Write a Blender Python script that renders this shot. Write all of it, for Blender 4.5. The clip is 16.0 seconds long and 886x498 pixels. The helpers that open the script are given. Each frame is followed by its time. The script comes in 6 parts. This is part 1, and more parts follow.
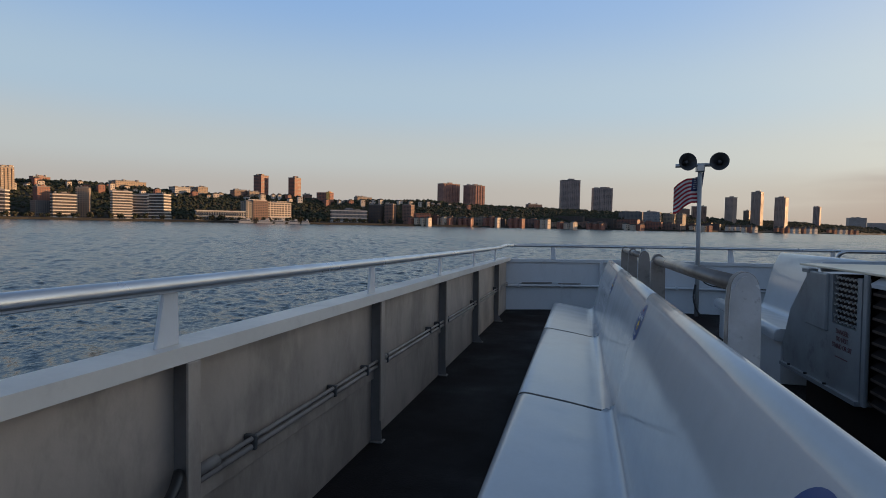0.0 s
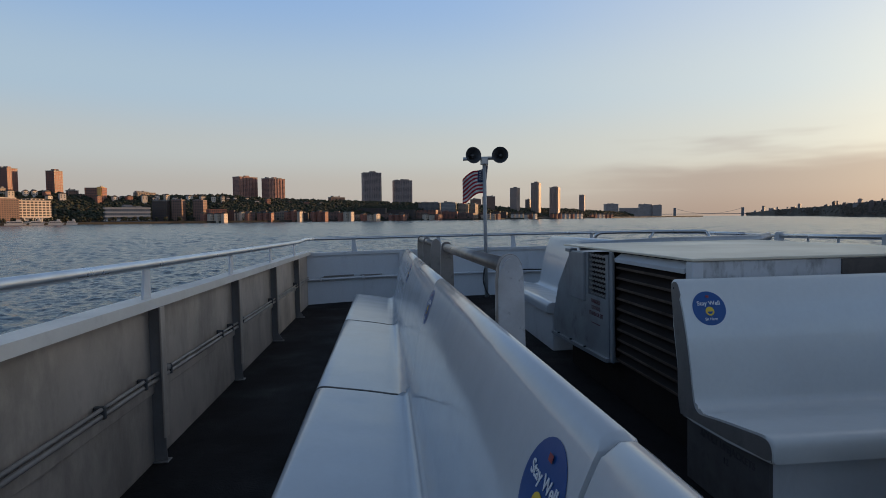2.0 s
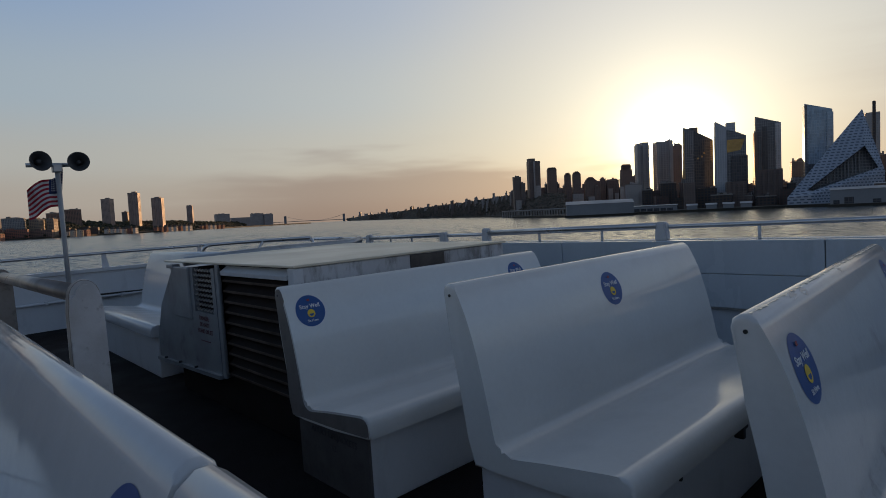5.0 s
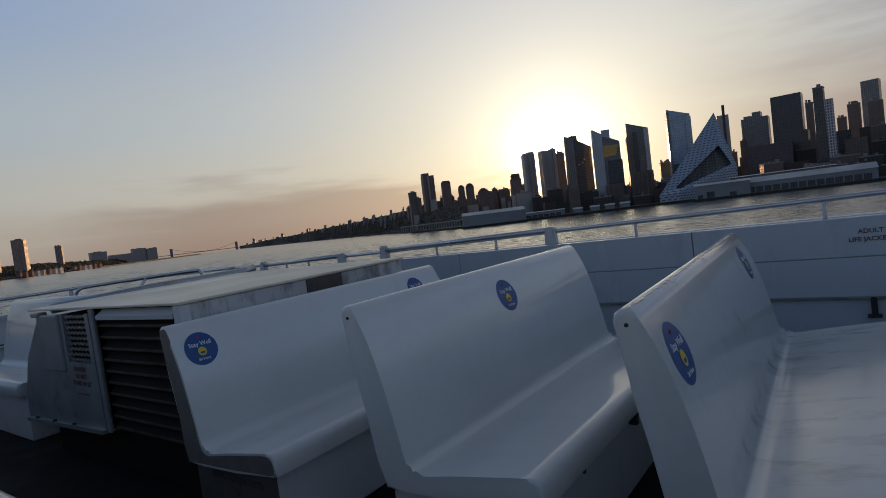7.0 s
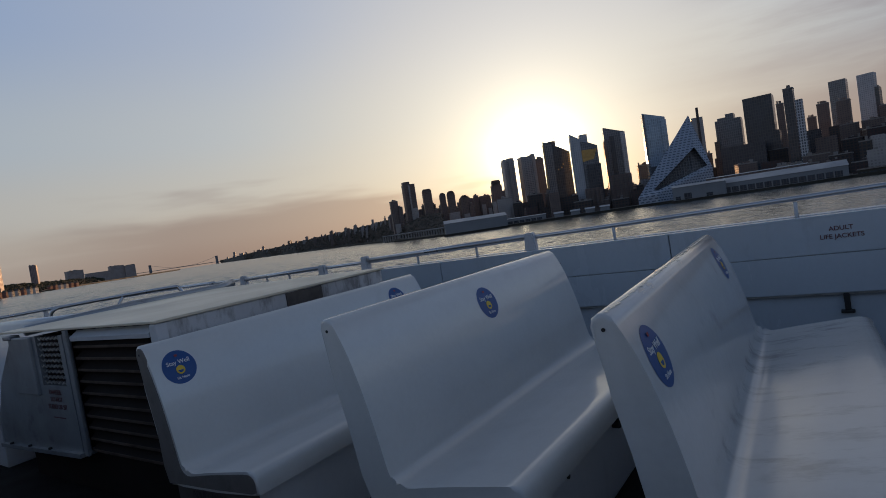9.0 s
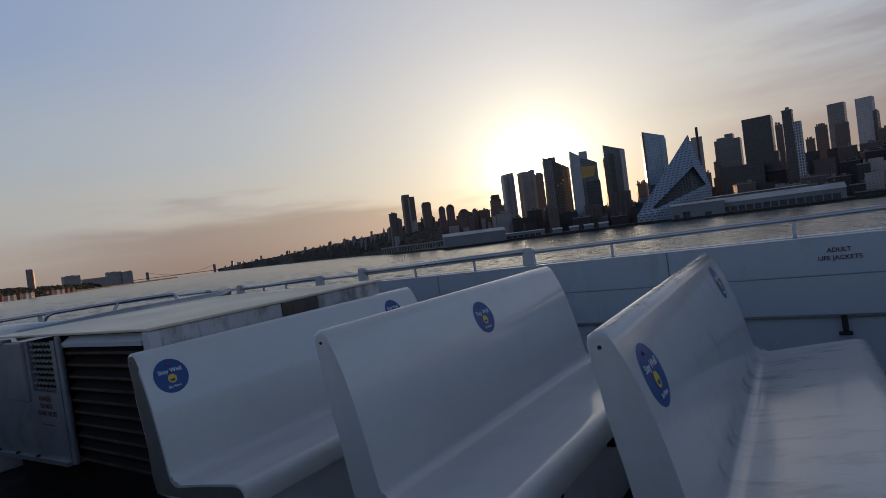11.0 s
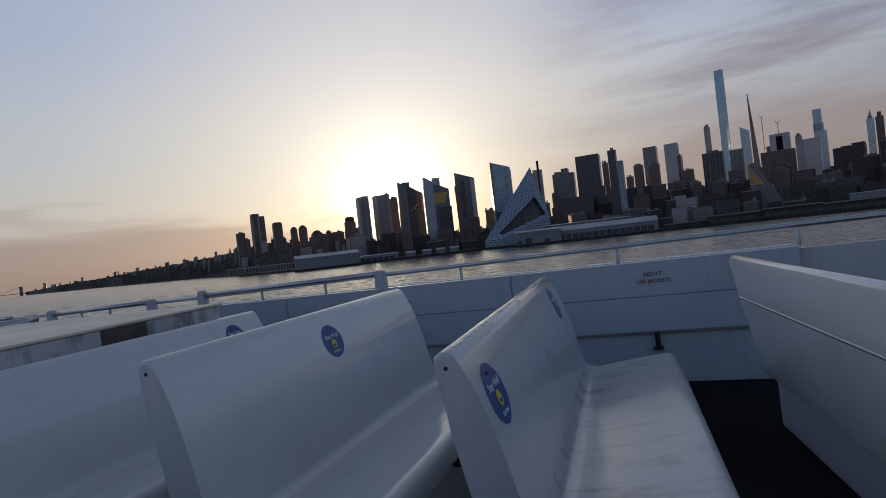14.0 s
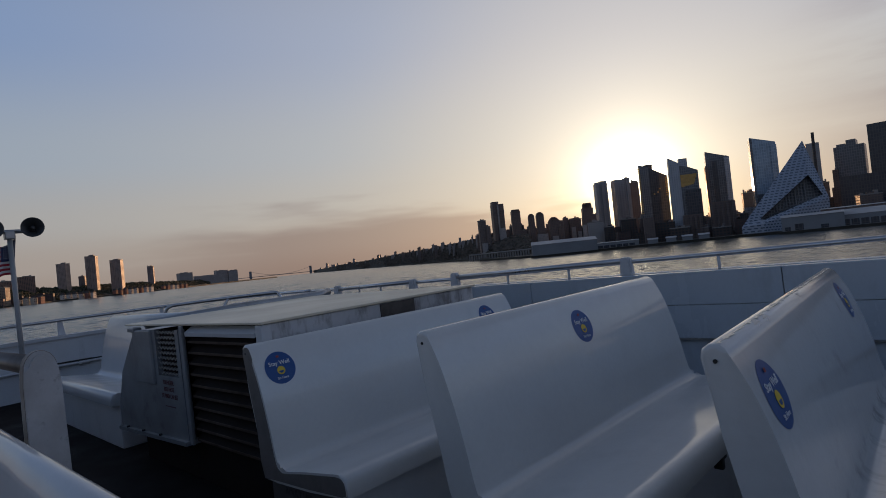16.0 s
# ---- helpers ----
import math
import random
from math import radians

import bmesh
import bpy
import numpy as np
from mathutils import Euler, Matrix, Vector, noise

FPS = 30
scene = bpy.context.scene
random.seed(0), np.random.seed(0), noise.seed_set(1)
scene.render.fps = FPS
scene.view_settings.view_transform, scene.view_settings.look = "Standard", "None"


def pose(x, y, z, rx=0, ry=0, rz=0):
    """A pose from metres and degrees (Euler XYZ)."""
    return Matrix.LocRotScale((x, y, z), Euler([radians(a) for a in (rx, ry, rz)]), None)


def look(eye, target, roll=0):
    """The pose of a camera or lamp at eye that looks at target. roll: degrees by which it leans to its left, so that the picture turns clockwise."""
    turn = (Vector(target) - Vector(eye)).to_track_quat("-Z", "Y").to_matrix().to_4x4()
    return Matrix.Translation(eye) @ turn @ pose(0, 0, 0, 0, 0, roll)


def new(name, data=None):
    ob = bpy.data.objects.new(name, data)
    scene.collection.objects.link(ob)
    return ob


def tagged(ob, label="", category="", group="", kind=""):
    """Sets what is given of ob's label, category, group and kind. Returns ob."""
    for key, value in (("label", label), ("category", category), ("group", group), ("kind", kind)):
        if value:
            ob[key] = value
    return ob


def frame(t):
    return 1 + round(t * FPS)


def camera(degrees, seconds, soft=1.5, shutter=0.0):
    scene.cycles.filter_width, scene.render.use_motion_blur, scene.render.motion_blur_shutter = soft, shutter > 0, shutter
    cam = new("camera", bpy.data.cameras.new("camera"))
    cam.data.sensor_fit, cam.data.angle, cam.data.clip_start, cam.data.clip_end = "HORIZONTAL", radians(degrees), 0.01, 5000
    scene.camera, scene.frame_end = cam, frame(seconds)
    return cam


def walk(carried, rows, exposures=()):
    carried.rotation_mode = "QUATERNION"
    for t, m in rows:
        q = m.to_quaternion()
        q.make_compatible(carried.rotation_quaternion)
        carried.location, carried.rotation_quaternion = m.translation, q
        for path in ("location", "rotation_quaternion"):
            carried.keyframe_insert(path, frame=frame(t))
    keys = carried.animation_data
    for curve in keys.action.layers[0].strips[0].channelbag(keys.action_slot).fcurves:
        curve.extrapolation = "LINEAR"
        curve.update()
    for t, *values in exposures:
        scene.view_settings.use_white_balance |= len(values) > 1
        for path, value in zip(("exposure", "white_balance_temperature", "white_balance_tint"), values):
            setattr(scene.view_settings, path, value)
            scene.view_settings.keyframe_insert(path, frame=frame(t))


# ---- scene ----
# camera: seconds, place, turn in degrees
cam = camera(75.7, 16.0, 0.9)
ROWS = [
    (0, -0.016, 0.015, 1.295, 87.33, -1.26, 14.00),
    (0.5, -0.006, 0.018, 1.297, 87.03, 0.03, 11.76),
    (1, 0.004, 0.013, 1.297, 86.83, 0.25, 8.41),
    (1.5, 0.031, 0.012, 1.297, 86.75, 0.23, 2.72),
    (2, 0.053, 0.021, 1.293, 86.75, 0.40, -5.52),
    (2.5, 0.062, 0.022, 1.294, 86.53, 0.81, -13.67),
    (3, 0.081, 0.011, 1.297, 86.41, 0.97, -23.33),
    (3.5, 0.090, 0.022, 1.294, 86.26, 1.28, -32.26),
    (4, 0.098, 0.011, 1.298, 86.23, 1.55, -37.25),
    (4.5, 0.104, 0.006, 1.297, 86.40, 2.04, -40.29),
    (5, 0.111, -0.011, 1.302, 86.62, 2.74, -43.04),
    (7.5, 0.135, -0.034, 1.308, 87.47, 7.62, -54.38),
    (8, 0.138, -0.040, 1.312, 87.52, 8.03, -54.83),
    (8.5, 0.137, -0.043, 1.310, 87.76, 8.50, -55.24),
    (9, 0.142, -0.046, 1.310, 87.96, 8.52, -55.04),
    (11.5, 0.166, -0.043, 1.307, 89.98, 6.58, -56.04),
    (12, 0.182, -0.046, 1.305, 89.63, 6.49, -62.91),
    (12.5, 0.175, -0.050, 1.307, 89.18, 6.49, -68.13),
    (13, 0.179, -0.049, 1.302, 89.12, 6.72, -70.30),
    (13.5, 0.183, -0.048, 1.304, 89.48, 6.55, -70.13),
    (14, 0.184, -0.045, 1.303, 89.80, 6.44, -69.85),
    (14.5, 0.170, -0.039, 1.305, 89.96, 6.35, -69.20),
    (15, 0.158, -0.026, 1.304, 90.49, 6.41, -64.30),
    (15.5, 0.138, -0.010, 1.302, 91.19, 6.22, -55.17),
    (16, 0.107, -0.012, 1.305, 90.99, 5.80, -46.30),
]
EXPOSURES = [(0.0, 0.02, 6330, 6), (2.0, -0.02, 6330, 6), (3.0, -0.23, 6400, 5), (3.5, -0.38, 6450, 8), (5.0, -0.49, 6560, 8), (8.0, -0.51, 6470, 10), (11.5, -0.58, 6300, 13), (13.5, -0.48, 6300, 13), (15.0, -0.54, 6390, 14), (16.0, -0.66, 6450, 14)]
walk(cam, [(t, pose(x, y, z, rx, ry, rz)) for t, x, y, z, rx, ry, rz in ROWS], EXPOSURES)

# the ferry lies slightly trimmed on the water: its deck is built level and turned as a whole
BOAT = pose(0, 0, 0, -0.655, -0.72, 0)
WATER = -6.7
SUN_AZ, SUN_EL = 65.3, 3.7

# ---------------------------------------------------------------- world and sun
world = bpy.data.worlds.new("morning_sky")
scene.world = world
world.use_nodes = True
wn = world.node_tree.nodes
wl = world.node_tree.links
wn.clear()
sky = wn.new("ShaderNodeTexSky")
sky.sky_type = "NISHITA"
sky.sun_disc = False
sky.sun_elevation = radians(SUN_EL)
sky.sun_rotation = radians(SUN_AZ)
sky.altitude = 0
sky.air_density = 1.0
sky.dust_density = 2.0
sky.ozone_density = 2.0


def wmath(op, a, b=None):
    """A math node of the world on sockets or numbers."""
    nd = wn.new("ShaderNodeMath")
    nd.operation = op
    for k, v in enumerate((a, b)):
        if v is None:
            continue
        if isinstance(v, (int, float)):
            nd.inputs[k].default_value = v
        else:
            wl.new(v, nd.inputs[k])
    return nd.outputs[0]


def wramp(src, stops, mode="LINEAR"):
    nd = wn.new("ShaderNodeValToRGB")
    nd.color_ramp.interpolation = mode
    e = nd.color_ramp.elements
    while len(e) < len(stops):
        e.new(0.5)
    for el, (p, c) in zip(e, stops):
        el.position, el.color = p, (*c, 1.0)
    wl.new(src, nd.inputs[0])
    return nd.outputs[0]


# clear morning sky: blue above, rosy haze along the horizon, glare round the low sun, thin cloud
GLARE = Vector((math.sin(radians(SUN_AZ)) * math.cos(radians(5)), math.cos(radians(SUN_AZ)) * math.cos(radians(5)), math.sin(radians(5))))
way = wn.new("ShaderNodeTexCoord").outputs["Generated"]
split = wn.new("ShaderNodeSeparateXYZ")
wl.new(way, split.inputs[0])
height = wmath("MULTIPLY", wmath("ARCSINE", split.outputs[2]), 2 / math.pi)
dot = wn.new("ShaderNodeVectorMath")
dot.operation = "DOT_PRODUCT"
dot.inputs[1].default_value = GLARE
wl.new(way, dot.inputs[0])
away = wmath("MULTIPLY", wmath("ARCCOSINE", wmath("MINIMUM", dot.outputs["Value"], 0.99999)), 1 / math.pi)
clear = wramp(height, [(0.0, (0.40, 0.335, 0.305)), (0.03, (0.46, 0.415, 0.39)), (0.07, (0.49, 0.50, 0.50)), (0.13, (0.40, 0.50, 0.61)), (0.24, (0.245, 0.395, 0.67)), (0.45, (0.105, 0.16, 0.28)), (1.0, (0.055, 0.08, 0.128))], "EASE")
degrees_off = wmath("MULTIPLY", away, -180.0)
core = wmath("MULTIPLY", wmath("POWER", math.e, wmath("MULTIPLY", degrees_off, 1 / 6.0)), 1.08)
wide = wmath("MULTIPLY", wmath("POWER", math.e, wmath("MULTIPLY", degrees_off, 1 / 25.0)), 0.66)
hot = wmath("MULTIPLY", wmath("POWER", math.e, wmath("MULTIPLY", degrees_off, 1 / 1.4)), 16.0)
glow_tint = wramp(height, [(0.0, (1.0, 0.74, 0.36)), (0.035, (1.0, 0.83, 0.48)), (0.09, (1.0, 0.92, 0.66)), (0.2, (0.98, 0.92, 0.74))], "EASE")
warmth = wramp(away, [(0.0, (0.8, 0.8, 0.8)), (0.08, (0.62, 0.62, 0.62)), (0.18, (0.28, 0.28, 0.28)), (0.34, (0.03, 0.03, 0.03)), (0.5, (0.0, 0.0, 0.0))], "EASE")
misty = wn.new("ShaderNodeMix")
misty.data_type = "RGBA"
misty.inputs[7].default_value = (0.62, 0.555, 0.48, 1)
wl.new(warmth, misty.inputs[0])
wl.new(clear, misty.inputs[6])
stretch = wn.new("ShaderNodeMapping")
stretch.inputs["Scale"].default_value = (1.0, 1.0, 7.0)
stretch.inputs["Rotation"].default_value = (0.10, -0.10, 0)
wl.new(way, stretch.inputs[0])
wisps = wn.new("ShaderNodeTexNoise")
wisps.inputs["Scale"].default_value = 2.6
wisps.inputs["Detail"].default_value = 6.0
wisps.inputs["Roughness"].default_value = 0.55
wl.new(stretch.outputs[0], wisps.inputs["Vector"])
low_band = wramp(height, [(0.0, (0.35, 0.35, 0.35)), (0.035, (0.75, 0.75, 0.75)), (0.075, (0.35, 0.35, 0.35)), (0.12, (0.0, 0.0, 0.0))], "EASE")
dot2 = wn.new("ShaderNodeVectorMath")
dot2.operation = "DOT_PRODUCT"
dot2.inputs[1].default_value = (math.sin(radians(116)) * math.cos(radians(14)), math.cos(radians(116)) * math.cos(radians(14)), math.sin(radians(14)))
wl.new(way, dot2.inputs[0])
bank_of_cloud = wramp(dot2.outputs["Value"], [(0.78, (0.0, 0.0, 0.0)), (0.985, (1.0, 1.0, 1.0))], "EASE")
near_sun = wramp(away, [(0.0, (0.16, 0.16, 0.16)), (0.12, (0.16, 0.16, 0.16)), (0.24, (0.0, 0.0, 0.0))], "EASE")
shape = wramp(wisps.outputs[0], [(0.39, (0, 0, 0)), (0.66, (1, 1, 1))], "EASE")
bearing = wmath("MULTIPLY", wmath("ARCTAN2", split.outputs[0], split.outputs[1]), 180 / math.pi / 100)
beside = wramp(bearing, [(0.10, (0, 0, 0)), (0.32, (1, 1, 1)), (0.58, (1, 1, 1)), (0.67, (0, 0, 0))], "EASE")
billow = wn.new("ShaderNodeTexNoise")
billow.inputs["Scale"].default_value = 3.4
billow.inputs["Detail"].default_value = 3.0
wl.new(stretch.outputs[0], billow.inputs["Vector"])
crest = wmath("ADD", wmath("MULTIPLY", wmath("SUBTRACT", billow.outputs[0], 0.5), 0.12), 0.05)
under = wramp(wmath("ADD", wmath("MULTIPLY", wmath("SUBTRACT", crest, height), 13.0), 0.2), [(0.0, (0, 0, 0)), (0.5, (1, 1, 1))], "EASE")
low_cloud = wmath("MULTIPLY", wmath("MULTIPLY", under, beside), 0.84)
veil = wmath("MULTIPLY", wramp(bearing, [(0.70, (0, 0, 0)), (0.94, (1, 1, 1))], "EASE"), wramp(wmath("ADD", height, wmath("MULTIPLY", wmath("SUBTRACT", wisps.outputs[0], 0.5), 0.16)), [(0.06, (1, 1, 1)), (0.17, (0, 0, 0))], "EASE"))
amount = wmath("MAXIMUM", wmath("MAXIMUM", low_cloud, veil), wmath("MULTIPLY", shape, wmath("MAXIMUM", wmath("MULTIPLY", near_sun, low_band), bank_of_cloud)))
glow = wn.new("ShaderNodeVectorMath")
glow.operation = "SCALE"
wl.new(wmath("ADD", wmath("ADD", core, wide), hot), glow.inputs["Scale"])
wl.new(glow_tint, glow.inputs[0])
both = wn.new("ShaderNodeMix")
both.data_type, both.blend_type = "RGBA", "ADD"
both.inputs[0].default_value = 1.0
wl.new(misty.outputs[2], both.inputs[6])
wl.new(glow.outputs[0], both.inputs[7])
cloudy = wn.new("ShaderNodeMix")
cloudy.data_type, cloudy.blend_type = "RGBA", "MULTIPLY"
cloudy.inputs[7].default_value = (0.63, 0.555, 0.58, 1)
wl.new(amount, cloudy.inputs[0])
wl.new(both.outputs[2], cloudy.inputs[6])
# the sky opposite the sun is deeper
far_side = wramp(away, [(0.69, (1, 1, 1)), (0.90, (0.5, 0.5, 0.55))], "EASE")
deep = wn.new("ShaderNodeMix")
deep.data_type, deep.blend_type = "RGBA", "MULTIPLY"
deep.inputs[0].default_value = 1.0
wl.new(cloudy.outputs[2], deep.inputs[6])
wl.new(far_side, deep.inputs[7])
# the sun's own disc
disc_dot = wn.new("ShaderNodeVectorMath")
disc_dot.operation = "DOT_PRODUCT"
disc_dot.inputs[1].default_value = (math.sin(radians(SUN_AZ)) * math.cos(radians(SUN_EL)), math.cos(radians(SUN_AZ)) * math.cos(radians(SUN_EL)), math.sin(radians(SUN_EL)))
wl.new(way, disc_dot.inputs[0])
inside = wmath("MULTIPLY", wmath("GREATER_THAN", disc_dot.outputs["Value"], math.cos(radians(0.28))), 1.0)
with_disc = wn.new("ShaderNodeMix")
with_disc.data_type, with_disc.blend_type = "RGBA", "ADD"
with_disc.inputs[7].default_value = (8.0, 4.2, 1.2, 1)
wl.new(inside, with_disc.inputs[0])
wl.new(deep.outputs[2], with_disc.inputs[6])
bg = wn.new("ShaderNodeBackground")
bg.inputs["Strength"].default_value = 1.0
wl.new(with_disc.outputs[2], bg.inputs[0])
air = wn.new("ShaderNodeBackground")
air.inputs["Strength"].default_value = 0.012
wl.new(sky.outputs[0], air.inputs[0])
total = wn.new("ShaderNodeAddShader")
wl.new(bg.outputs[0], total.inputs[0])
wl.new(air.outputs[0], total.inputs[1])
wout = wn.new("ShaderNodeOutputWorld")
wl.new(total.outputs[0], wout.inputs[0])

sun_data = bpy.data.lights.new("sun", "SUN")
sun_data.energy = 5.0
sun_data.angle = radians(0.6)
sun_data.color = (1.0, 0.55, 0.26)
sun = new("sun", sun_data)
sdir = Vector((math.sin(radians(SUN_AZ)) * math.cos(radians(SUN_EL)), math.cos(radians(SUN_AZ)) * math.cos(radians(SUN_EL)), math.sin(radians(SUN_EL))))
sun.matrix_world = look(sdir * 50, (0, 0, 0))

# ---------------------------------------------------------------- materials
def mat(name):
    m = bpy.data.materials.new(name)
    m.use_nodes = True
    return m, m.node_tree.nodes, m.node_tree.links, m.node_tree.nodes["Principled BSDF"]


def link_noise(nodes, links, scale, detail=4.0, rough=0.55, coords="Object", stretch=None):
    tc = nodes.new("ShaderNodeTexCoord")
    n = nodes.new("ShaderNodeTexNoise")
    n.inputs["Scale"].default_value = scale
    n.inputs["Detail"].default_value = detail
    n.inputs["Roughness"].default_value = rough
    if stretch:
        mp = nodes.new("ShaderNodeMapping")
        mp.inputs["Scale"].default_value = stretch
        links.new(tc.outputs[coords], mp.inputs[0])
        links.new(mp.outputs[0], n.inputs["Vector"])
    else:
        links.new(tc.outputs[coords], n.inputs["Vector"])
    return n


def ramp(nodes, links, src, stops):
    r = nodes.new("ShaderNodeValToRGB")
    e = r.color_ramp.elements
    while len(e) < len(stops):
        e.new(0.5)
    for el, (p, c) in zip(e, stops):
        el.position = p
        el.color = (*c, 1.0) if len(c) == 3 else c
    links.new(src, r.inputs[0])
    return r


def painted(name, base, stain, rough=0.35, amount=0.5, scale=1.3, bump=0.05, fine=28.0, metal=0.0, streak=None, spec=0.5, smudge=0.0, spots=9.0, wavy=0.0, onset=0.56, below=None):
    """Paint or metal with large soft stains, fine grain, a little relief and uneven gloss."""
    m, n, l, p = mat(name)
    big = link_noise(n, l, scale, 5.0, 0.6, "Object", streak)
    small = link_noise(n, l, fine, 3.0, 0.6)
    r1 = ramp(n, l, big.outputs[0], [(0.38, base), (0.62, tuple(b * (1 - amount) + s * amount for b, s in zip(base, stain))), (0.8, stain)])
    mix = n.new("ShaderNodeMix")
    mix.data_type = "RGBA"
    mix.inputs[0].default_value = 0.14
    r2 = ramp(n, l, small.outputs[0], [(0.3, tuple(b * 0.8 for b in base)), (0.6, base)])
    l.new(r1.outputs[0], mix.inputs[6])
    l.new(r2.outputs[0], mix.inputs[7])
    out = mix.outputs[2]
    if smudge:
        # sparse rubbed marks and finger dirt, with a finer broken edge
        rub = link_noise(n, l, spots, 6.0, 0.68, "Object", streak)
        where = ramp(n, l, rub.outputs[0], [(onset, (0, 0, 0)), (onset + 0.14, (smudge,) * 3)])
        dirt = n.new("ShaderNodeMix")
        dirt.data_type = "RGBA"
        dirt.inputs[7].default_value = (*(c * 0.45 for c in stain), 1)
        share = where.outputs[0]
        if below:
            # rubbed dirt only on the parts that are sat upon
            height_at = n.new("ShaderNodeSeparateXYZ")
            l.new(n.new("ShaderNodeTexCoord").outputs["Object"], height_at.inputs[0])
            low = n.new("ShaderNodeMapRange")
            low.inputs[1].default_value, low.inputs[2].default_value = below, below + 0.025
            low.inputs[3].default_value, low.inputs[4].default_value = 1.0, 0.12
            l.new(height_at.outputs[2], low.inputs[0])
            both_of = n.new("ShaderNodeMath")
            both_of.operation = "MULTIPLY"
            l.new(share, both_of.inputs[0])
            l.new(low.outputs[0], both_of.inputs[1])
            share = both_of.outputs[0]
        l.new(share, dirt.inputs[0])
        l.new(out, dirt.inputs[6])
        out = dirt.outputs[2]
    l.new(out, p.inputs["Base Color"])
    rr = ramp(n, l, big.outputs[0], [(0.3, (rough * 0.8,) * 3), (0.75, (min(1, rough * 1.5),) * 3)])
    l.new(rr.outputs[0], p.inputs["Roughness"])
    b = n.new("ShaderNodeBump")
    b.inputs["Strength"].default_value = bump
    b.inputs["Distance"].default_value = 0.01
    l.new(small.outputs[0], b.inputs["Height"])
    if wavy:
        swell = link_noise(n, l, 3.5, 2.0, 0.4)
        b2 = n.new("ShaderNodeBump")
        b2.inputs["Strength"].default_value = wavy
        b2.inputs["Distance"].default_value = 0.02
        l.new(swell.outputs[0], b2.inputs["Height"])
        l.new(b.outputs[0], b2.inputs["Normal"])
        b = b2
    l.new(b.outputs[0], p.inputs["Normal"])
    p.inputs["Metallic"].default_value = metal
    p.inputs["Specular IOR Level"].default_value = spec
    return m


GEL = painted("white_gelcoat", (0.715, 0.722, 0.705), (0.615, 0.61, 0.60), 0.11, 0.35, 1.6, 0.012, 40.0, spec=0.85, smudge=0.12, spots=2.5, wavy=0.15)
GEL_GLOSS = painted("polished_gelcoat", (0.585, 0.605, 0.625), (0.51, 0.525, 0.54), 0.135, 0.35, 1.6, 0.006, 40.0, smudge=0.10, spots=2.5, wavy=0.22)
COVER = painted("pale_blue_grey_sheet_paint", (0.265, 0.285, 0.305), (0.14, 0.13, 0.125), 0.36, 0.45, 2.2, 0.05, 45.0, metal=0.15, smudge=0.6, spots=5.0)
BROWNED = painted("brown_stained_shaded_plate", (0.27, 0.245, 0.225), (0.13, 0.112, 0.10), 0.45, 0.5, 6.0, 0.1, 60.0, smudge=0.5, spots=12.0)
GEL_SCUFFED = painted("scuffed_gelcoat", (0.655, 0.66, 0.65), (0.42, 0.41, 0.40), 0.125, 0.2, 5.0, 0.03, 40.0, streak=(1, 0.28, 1), spec=0.85, smudge=0.55, spots=8.0, onset=0.54, below=0.435)
GEL_WORN = painted("worn_gelcoat", (0.58, 0.58, 0.59), (0.26, 0.245, 0.23), 0.36, 0.5, 5.0, 0.08, 60.0, smudge=0.8, spots=14.0)
# bare wear plus the crest's warm sheen, put into a pale colour
WORN_SHEEN = painted("worn_gelcoat_sheen", (0.70, 0.66, 0.60), (0.56, 0.51, 0.45), 0.35, 0.5, 9.0, 0.1, 60.0)
# grime together with the shade of unlit sides, put into the colour
GRIME_SHADE = painted("grimy_shaded_paint", (0.20, 0.185, 0.175), (0.10, 0.09, 0.082), 0.5, 0.5, 3.0, 0.1, 40.0, smudge=0.4)
PANEL_GRIME_SHADE = painted("grimy_shaded_panel_paint", (0.105, 0.10, 0.102), (0.06, 0.055, 0.052), 0.5, 0.5, 3.0, 0.1, 40.0, smudge=0.4)
HULL_WHITE = painted("white_ship_paint", (0.625, 0.65, 0.685), (0.50, 0.50, 0.505), 0.38, 0.4, 1.1, 0.08, 30.0, streak=(1, 1, 0.35), smudge=0.18, spots=5.0)
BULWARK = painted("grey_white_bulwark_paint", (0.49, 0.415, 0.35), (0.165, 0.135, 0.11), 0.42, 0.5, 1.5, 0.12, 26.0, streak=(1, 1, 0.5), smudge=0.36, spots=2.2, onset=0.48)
CAP_PAINT = painted("weathered_cap_paint", (0.70, 0.675, 0.64), (0.50, 0.46, 0.42), 0.36, 0.4, 1.4, 0.06, 30.0, smudge=0.25, spots=4.0)
CONDUIT = painted("grimy_conduit_paint", (0.30, 0.265, 0.235), (0.15, 0.13, 0.115), 0.4, 0.5, 4.0, 0.06, 50.0, smudge=0.4)
POLE = painted("dull_grey_pole_paint", (0.40, 0.415, 0.43), (0.26, 0.265, 0.27), 0.4, 0.5, 3.0, 0.06, 50.0)
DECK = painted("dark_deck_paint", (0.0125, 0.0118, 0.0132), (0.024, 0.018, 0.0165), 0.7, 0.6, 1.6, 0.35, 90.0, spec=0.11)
ALU = painted("brushed_aluminium", (0.62, 0.63, 0.65), (0.48, 0.49, 0.51), 0.30, 0.4, 5.0, 0.05, 80.0, 0.9)
GALV = painted("galvanised_sheet", (0.50, 0.51, 0.52), (0.32, 0.33, 0.34), 0.36, 0.5, 2.5, 0.06, 45.0, 0.8, smudge=0.6, spots=6.0)
DULL_TUBE = painted("dull_scuffed_tube", (0.25, 0.225, 0.205), (0.12, 0.105, 0.095), 0.34, 0.5, 5.0, 0.08, 60.0, 0.5)
